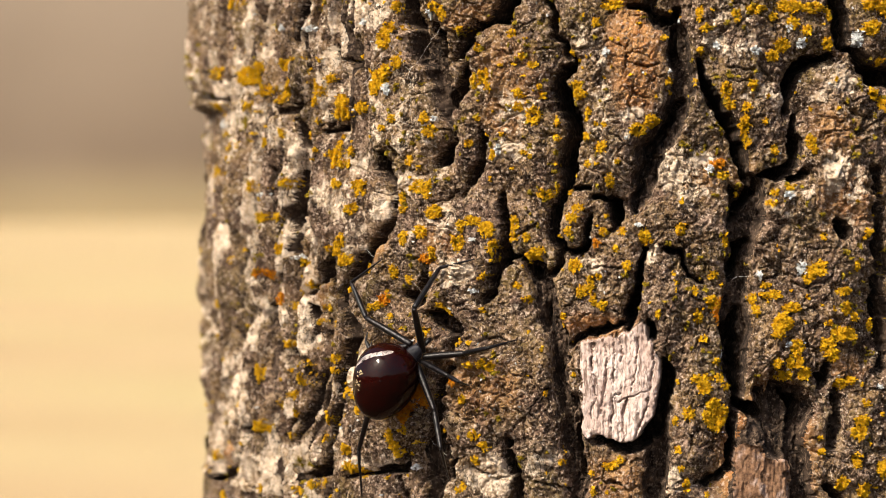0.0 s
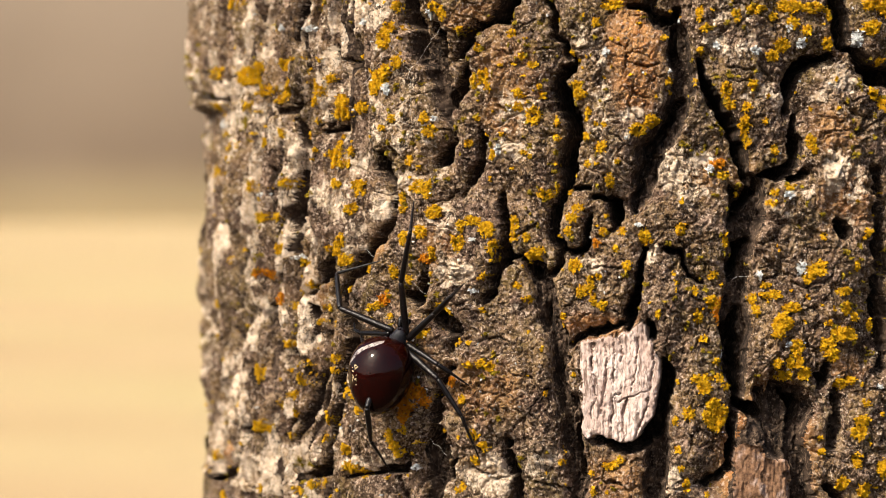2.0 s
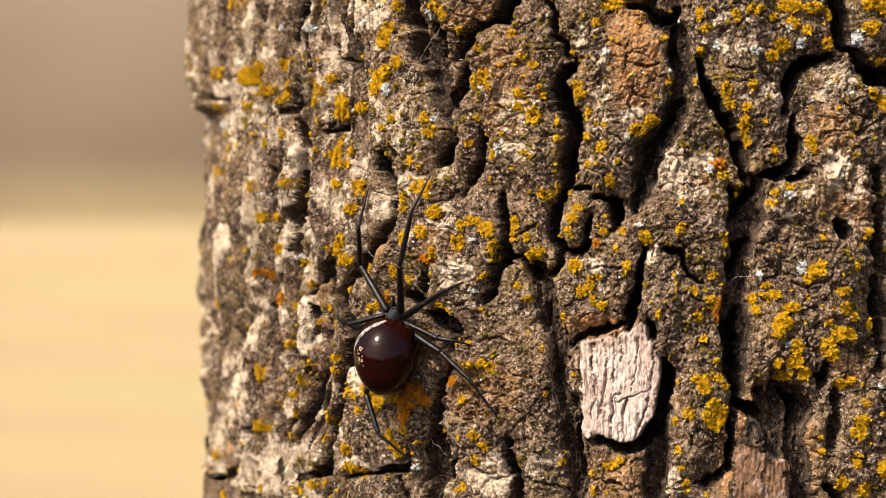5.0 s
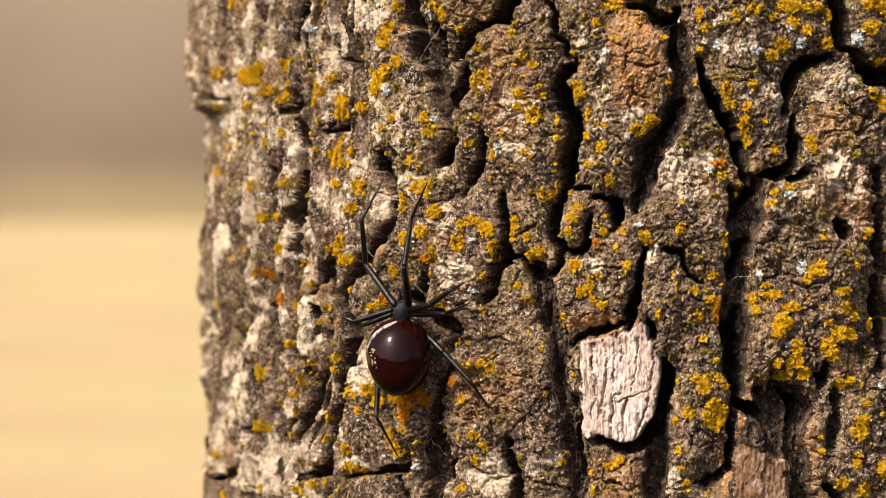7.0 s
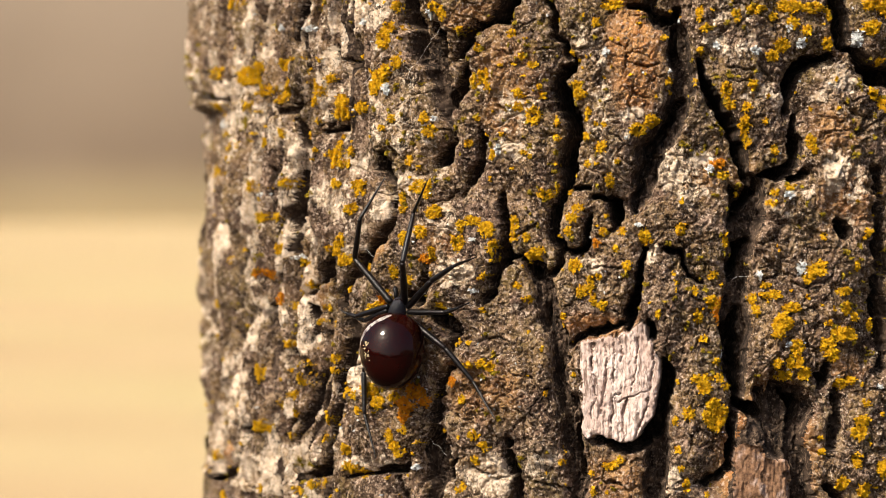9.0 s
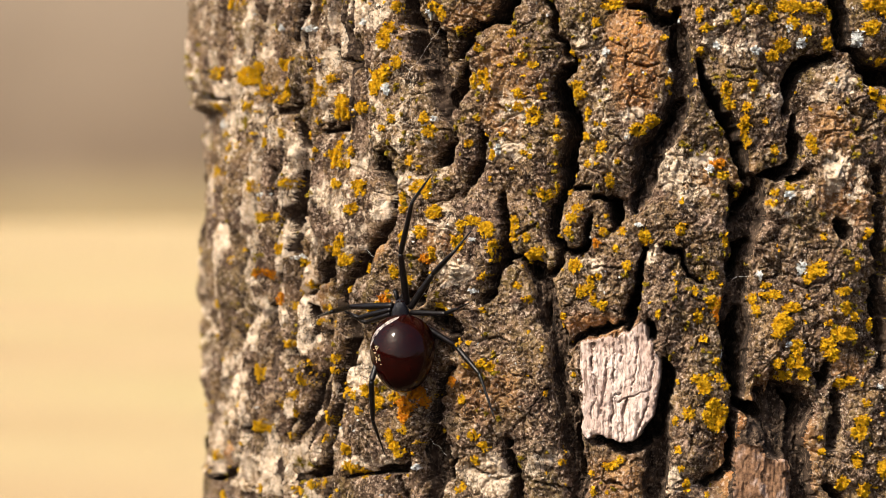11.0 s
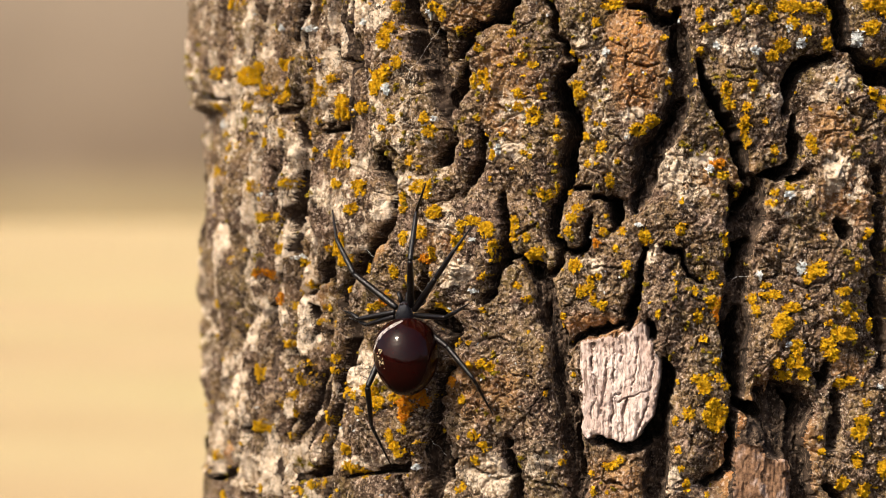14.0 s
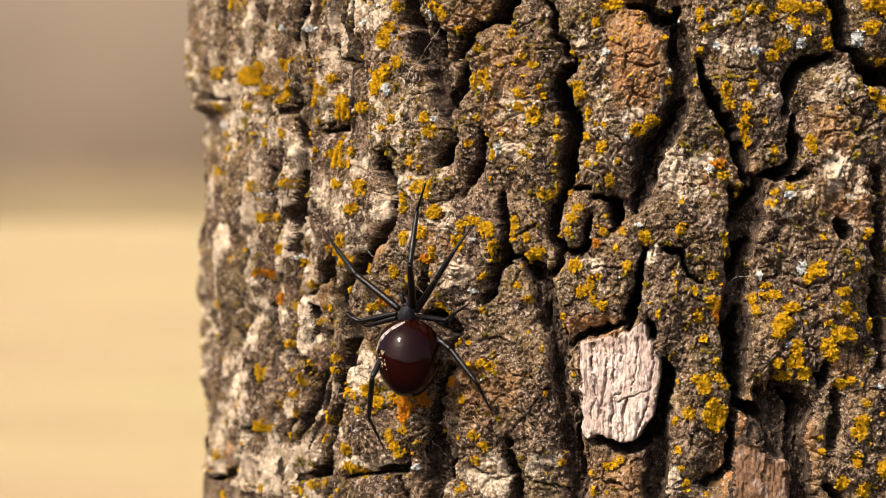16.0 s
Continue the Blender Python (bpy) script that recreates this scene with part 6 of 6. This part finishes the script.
STEPS["right_second"] = [
    (0, 3.84, -28, 7.88, -26.76, 13.19, -25.36),
    (0.5, 3.44, -27.51, 7.88, -26.66, 13.19, -25.26),
    (1, -1.22, -22.16, 1.93, -17.37, 4.19, -14.42),
    (1.5, 0.41, -20.19, 2.54, -16.45, 4.8, -14.21),
    (2, -1.53, -20.85, 1.63, -17.38, 3.89, -15.35),
    (2.5, -1.53, -20.24, 1.32, -17.59, 3.48, -15.35),
    (3, -3.06, -19.67, 0.41, -16.79, 3.68, -15.04),
    (3.5, -3.47, -19.27, 0.41, -16.79, 3.89, -15.04),
    (4, -3.57, -19.07, 0.41, -16.49, 3.89, -15.04),
    (6.5, -2.75, -18.74, 1.02, -16.17, 3.89, -15.14),
    (7, -2.24, -19.03, 1.32, -16.37, 3.89, -15.04),
    (7.5, -2.44, -18.63, 1.32, -16.06, 3.99, -15.04),
    (8, -3.77, -15.6, -0.31, -11.82, 1.95, -9.94),
    (8.5, -4.08, -13.67, -2.45, -8.37, -1.85, -7.11),
    (9, -2.14, -14.96, 1.93, -12.09, 6.02, -10.62),
    (11.5, -1.83, -13.63, 1.63, -9.55, 5.11, -5.21),
    (12, -1.53, -13.62, 2.54, -8.32, 5.11, -5.21),
    (12.5, -1.83, -14.65, 1.93, -8.94, 5.11, -5.21),
    (13, -1.22, -14.64, 1.93, -9.55, 5.41, -4.9),
    (14, -1.32, -14.43, 1.93, -9.45, 5.11, -5.21),
    (15, -1.63, -14.14, 1.93, -9.24, 5.11, -5.21),
    (16, -1.22, -14.64, 1.93, -9.55, 5.11, -5.21),
]
STEPS["right_third"] = [
    (0, 1.01, -31.85, 2.84, -32.7, 4.81, -33.65),
    (1, 1.01, -31.04, 2.84, -32.4, 4.81, -33.65),
    (1.5, -0.3, -29.97, 2.24, -31.81, 4.71, -33.86),
    (2, -0.92, -29.99, 1.83, -31.82, 4.71, -33.86),
    (2.5, -0.3, -29.97, 2.24, -31.81, 4.71, -33.86),
    (3, -0.3, -28.75, 1.83, -30.4, 4.2, -33.67),
    (3.5, -0.91, -27.45, 1.63, -28.57, 4.2, -29.88),
    (4, -1.42, -26.85, 1.32, -28.38, 4.2, -30.19),
    (6.5, -0.3, -22.14, 2.23, -20.52, 4.8, -19.12),
    (7, 0.41, -20.8, 2.44, -19.8, 4.8, -18.81),
    (8, 0.2, -20.7, 2.44, -19.8, 4.8, -18.81),
    (9, 0.2, -20.6, 2.44, -19.8, 4.8, -18.81),
    (11.5, 0.41, -20.8, 2.44, -19.8, 4.8, -18.81),
    (13, 0.61, -21.91, 2.44, -20.51, 4.8, -18.81),
    (14, 0.41, -21.41, 2.44, -20.21, 4.8, -18.81),
    (14.5, 0.3, -20.9, 2.44, -19.9, 4.8, -18.81),
    (16, 0.61, -21.91, 2.44, -20.51, 4.8, -18.81),
]
STEPS["right_fourth"] = [
    (0, -1.53, -38.17, -0.41, -44.57, 1.03, -50.68),
    (0.5, -0.92, -36.91, 1.02, -43.88, 2.87, -51.19),
    (1, -0.3, -37.5, 1.93, -43.23, 4.81, -52),
    (1.5, 0.41, -34.31, 3.86, -40.59, 6.34, -48.44),
    (2, -0.92, -32.54, 3.45, -39.39, 6.64, -47.19),
    (2.5, 1.01, -31.14, 4.76, -36.49, 7.96, -43.35),
    (3, 1.32, -29.6, 6.58, -34.9, 10.08, -40.41),
    (3.5, -0.3, -28.44, 4.76, -33.04, 9.17, -40.14),
    (4, -0.3, -27.73, 5.07, -32.42, 9.88, -38.89),
    (6.5, -0.91, -27.75, 4.46, -33.05, 9.07, -39.22),
    (7, 0.1, -27.72, 5.17, -33.02, 9.17, -39.22),
    (9, 0.41, -27.1, 5.37, -32.92, 9.17, -39.22),
    (11.5, 2.43, -26.63, 6.58, -31.25, 9.17, -39.22),
    (12, 1.92, -26.44, 6.27, -32.07, 9.17, -39.22),
    (12.5, 1.62, -26.45, 6.27, -32.07, 9.17, -39.22),
    (13, 1.32, -27.07, 5.87, -32.7, 9.17, -39.22),
    (16, 1.32, -27.07, 5.87, -32.7, 9.17, -39.22),
]
STEPS["left_fourth"] = [
    (0, -13.68, -39.59, -15.55, -46.54, -14.94, -55.76),
    (0.5, -13.15, -40.8, -14.48, -47.8, -13.22, -55.6),
    (1, -12.83, -42.02, -13.09, -48.63, -11.3, -55.42),
    (1.5, -13.57, -38.85, -13.41, -46.05, -11.61, -51.89),
    (2, -13.68, -37.72, -13.09, -44.15, -9.59, -50.26),
    (2.5, -13.36, -36.14, -12.45, -42.13, -9.28, -47.52),
    (3, -13.04, -36.33, -12.14, -42.11, -7.38, -48.01),
    (3.5, -12.73, -36.31, -11.18, -41.11, -7.17, -45.71),
    (4, -14.32, -35.16, -12.77, -41.21, -7.69, -46.05),
    (6.5, -12.41, -33.5, -11.82, -40.22, -7.69, -46.47),
    (7, -11.99, -33.99, -12.13, -39.82, -8.22, -47.34),
    (7.5, -13.68, -33.57, -13.2, -40.31, -11.4, -47.68),
    (8, -13.68, -33.26, -13.2, -40.1, -11.29, -46.62),
    (8.5, -14.74, -32.28, -14.47, -39.77, -11.93, -47.82),
    (9, -14.63, -32.07, -14.47, -39.77, -12.25, -47.43),
    (11.5, -12.41, -32.15, -12.45, -39.63, -10.65, -45.95),
    (12.5, -12.62, -31.95, -12.98, -39.67, -10.65, -46.26),
    (13, -12.62, -32.16, -12.98, -39.67, -10.65, -46.26),
    (14.5, -12.83, -31.97, -13.19, -39.37, -10.65, -46.05),
    (15, -13.25, -31.47, -13.73, -38.99, -10.65, -45.32),
    (16, -12.62, -31.95, -13.3, -39.38, -10.65, -45.63),
]
STEPS["left_second"] = [
    (0, -13.36, -27.64, -14.14, -26.1, -13.85, -24.54),
    (1, -13.36, -28.37, -13.93, -26.41, -14.28, -25.09),
    (1.5, -14.42, -25.82, -15, -25.1, -15.14, -23.54),
    (2, -15.16, -24.82, -16.29, -24.43, -16.44, -23.07),
    (2.5, -15.8, -24.64, -16.93, -23.72, -17.31, -22.58),
    (3, -16.02, -24.02, -17.58, -23.12, -18.4, -22.1),
    (3.5, -17.09, -23.55, -18.77, -22.76, -19.17, -21.28),
    (4, -17.74, -23.37, -19.64, -22.27, -19.39, -20.76),
    (6.5, -16.66, -22.8, -18.45, -21.9, -19.28, -20.76),
    (7, -16.23, -22.57, -18.01, -21.88, -18.95, -20.85),
    (8, -15.8, -22.45, -17.15, -21.43, -18.62, -20.73),
    (9, -16.01, -21.73, -17.58, -21.34, -19.06, -20.54),
    (11.5, -15.37, -22.02, -16.93, -21.42, -18.4, -20.72),
    (13, -15.37, -22.75, -17.15, -21.85, -18.84, -20.53),
    (14.5, -15.37, -21.92, -16.61, -20.99, -19.5, -20.34),
    (16, -15.16, -22.53, -16.93, -21.84, -18.18, -20.71),
]
STEPS["left_third"] = [
    (0, -12.83, -29.89, -13.4, -27.94, -12.99, -26.08),
    (1, -12.3, -30.39, -12.87, -27.92, -13.52, -26.63),
    (2, -14.42, -26.86, -15, -25.93, -15.14, -24.6),
    (3, -14.74, -25.01, -16.07, -24.42, -17.09, -23.63),
    (4, -16.02, -24.33, -17.69, -23.44, -18.62, -22.32),
    (6.5, -14.95, -23.56, -16.61, -22.87, -17.85, -22.08),
    (9, -14.41, -22.5, -15.85, -22.11, -17.52, -21.64),
    (12, -13.88, -22.9, -15.42, -22.41, -17.09, -21.83),
    (16, -13.67, -23.3, -15.21, -22.81, -17.09, -22.04),
]

LEGS = {}
for key, lengths in LENGTHS.items():
    LEGS[key] = leg(*lengths, 0.8 if key in ("left_second", "left_third", "right_third") else 1.0)


def ease(rows, t):
    """The values of the rows (t, a, b, ...) at time t, gliding between them."""
    ts = [r[0] for r in rows]
    i = max(0, min(len(rows) - 2, int(np.searchsorted(ts, t, side="right")) - 1))
    f = min(1.0, max(0.0, (t - ts[i]) / (ts[i + 1] - ts[i])))
    prev, a, b, nxt = rows[max(i - 1, 0)], rows[i], rows[i + 1], rows[min(i + 2, len(rows) - 1)]
    out = []
    for p, q, r, s in zip(prev[1:], a[1:], b[1:], nxt[1:]):
        m0 = 0.0 if (q - p) * (r - q) <= 0 else 0.5 * min(abs(r - p), 2 * abs(q - p), 2 * abs(r - q)) * math.copysign(1, r - q)
        m1 = 0.0 if (r - q) * (s - r) <= 0 else 0.5 * min(abs(s - q), 2 * abs(r - q), 2 * abs(s - r)) * math.copysign(1, s - r)
        out.append((2 * f ** 3 - 3 * f * f + 1) * q + (f ** 3 - 2 * f * f + f) * m0 + (3 * f * f - 2 * f ** 3) * r + (f ** 3 - f * f) * m1)
    return out


def bone(a, b):
    """A pose at a whose y axis runs to b and whose z axis leans towards the open side."""
    y = (b - a).normalized()
    x = y.cross(Vector((0, -1, 0)))
    x = x.normalized() if x.length > 1e-6 else Vector((1, 0, 0))
    z = x.cross(y)
    return Matrix.Translation(a) @ Matrix((x, y, z)).transposed().to_4x4()


def place(x, z, up):
    """World place over the bark at front-view x, z (mm from the axis of sight), up mm off the mean bark."""
    s = max(-0.98, min(0.98, (x - AXIS[0]) / R))
    back = R - math.sqrt(1 - s * s) * R
    return Vector((x, back - up, Z0 + z)) * MM


def solve(hip, rows, lengths, t):
    """Knee, ankle and tip in 3D with fixed segment lengths from the flat places of the joints."""
    flat = ease(rows, t)
    best = None
    for signs in itertools.product((-1, 1), repeat=3):
        at, cost, chain = hip, 0.0, []
        for k in range(3):
            aim = Vector((flat[2 * k] * MM, 0, Z0 * MM + flat[2 * k + 1] * MM)) - Vector((at.x, 0, at.z))
            length = lengths[k] * MM
            if aim.length > length * 0.995:
                aim = aim * (length * 0.995 / aim.length)
            nxt = at + aim + Vector((0, signs[k] * math.sqrt(max(length ** 2 - aim.length ** 2, 0)), 0))
            clear = place(nxt.x / MM, nxt.z / MM - Z0, 0).y - nxt.y
            want = (7.5 * MM, 6.0 * MM, 1.4 * MM)[k]
            cost += (1, 1, 2.5)[k] * abs(clear - want) + (30, 30, 12)[k] * max(0, (1.8, 1.8, 0.9)[k] * MM - clear)
            chain.append(nxt)
            at = nxt
        if best is None or cost < best[0]:
            best = (cost, chain)
    return best[1]


def motions():
    times = [round(0.1 * i, 1) for i in range(161)]
    roots, poses = [], {}
    for t in times:
        cx, cz, ax, az, turn, lean = ease(BODY, t)
        heart = place(cx, cz, 5.2)
        base = Matrix.Translation(heart) @ pose(0, 0, 0, 90, 0, 0) @ pose(0, 0, 0, 8, 0, 0) @ pose(0, 0, 0, 0, 0, turn)
        roots.append((t, base))
        belly = Matrix.Translation(place(ax, az, 8.6)) @ pose(0, 0, 0, 90, 0, 0) @ pose(0, 0, 0, 0, 0, lean) @ pose(0, 0, 0, ease(PITCH, t)[0], 0, 0)
        poses.setdefault("abdomen", []).append((t, base.inverted() @ belly))
    walk(spider, roots)
    walk(abdomen, poses["abdomen"])
    for key, rows in STEPS.items():
        lengths, hip0 = LENGTHS[key], HIPS[key]
        marks = sorted({r[0] for r in rows} | {0.0, 16.0})
        solved = []
        for t in marks:
            base = roots[round(t * 10)][1]
            hip = base @ (Vector((*hip0, 0.0)) * MM)
            solved.append((t, *[c for p in solve(hip, rows, lengths, t) for c in p]))
        tops, mids, ends = [], [], []
        for t, base in roots:
            hip = base @ (Vector((*hip0, 0.0)) * MM)
            v = ease(solved, t)
            at, chain = hip, []
            for k in range(3):
                nxt = at + (Vector(v[3 * k:3 * k + 3]) - at).normalized() * lengths[k] * MM
                chain.append(bone(at, nxt))
                at = nxt
            tops.append((t, base.inverted() @ chain[0]))
            mids.append((t, chain[0].inverted() @ chain[1]))
            ends.append((t, chain[0].inverted() @ chain[2]))
        for ob, keys in zip(LEGS[key], (tops, mids, ends)):
            walk(ob, keys)


motions()
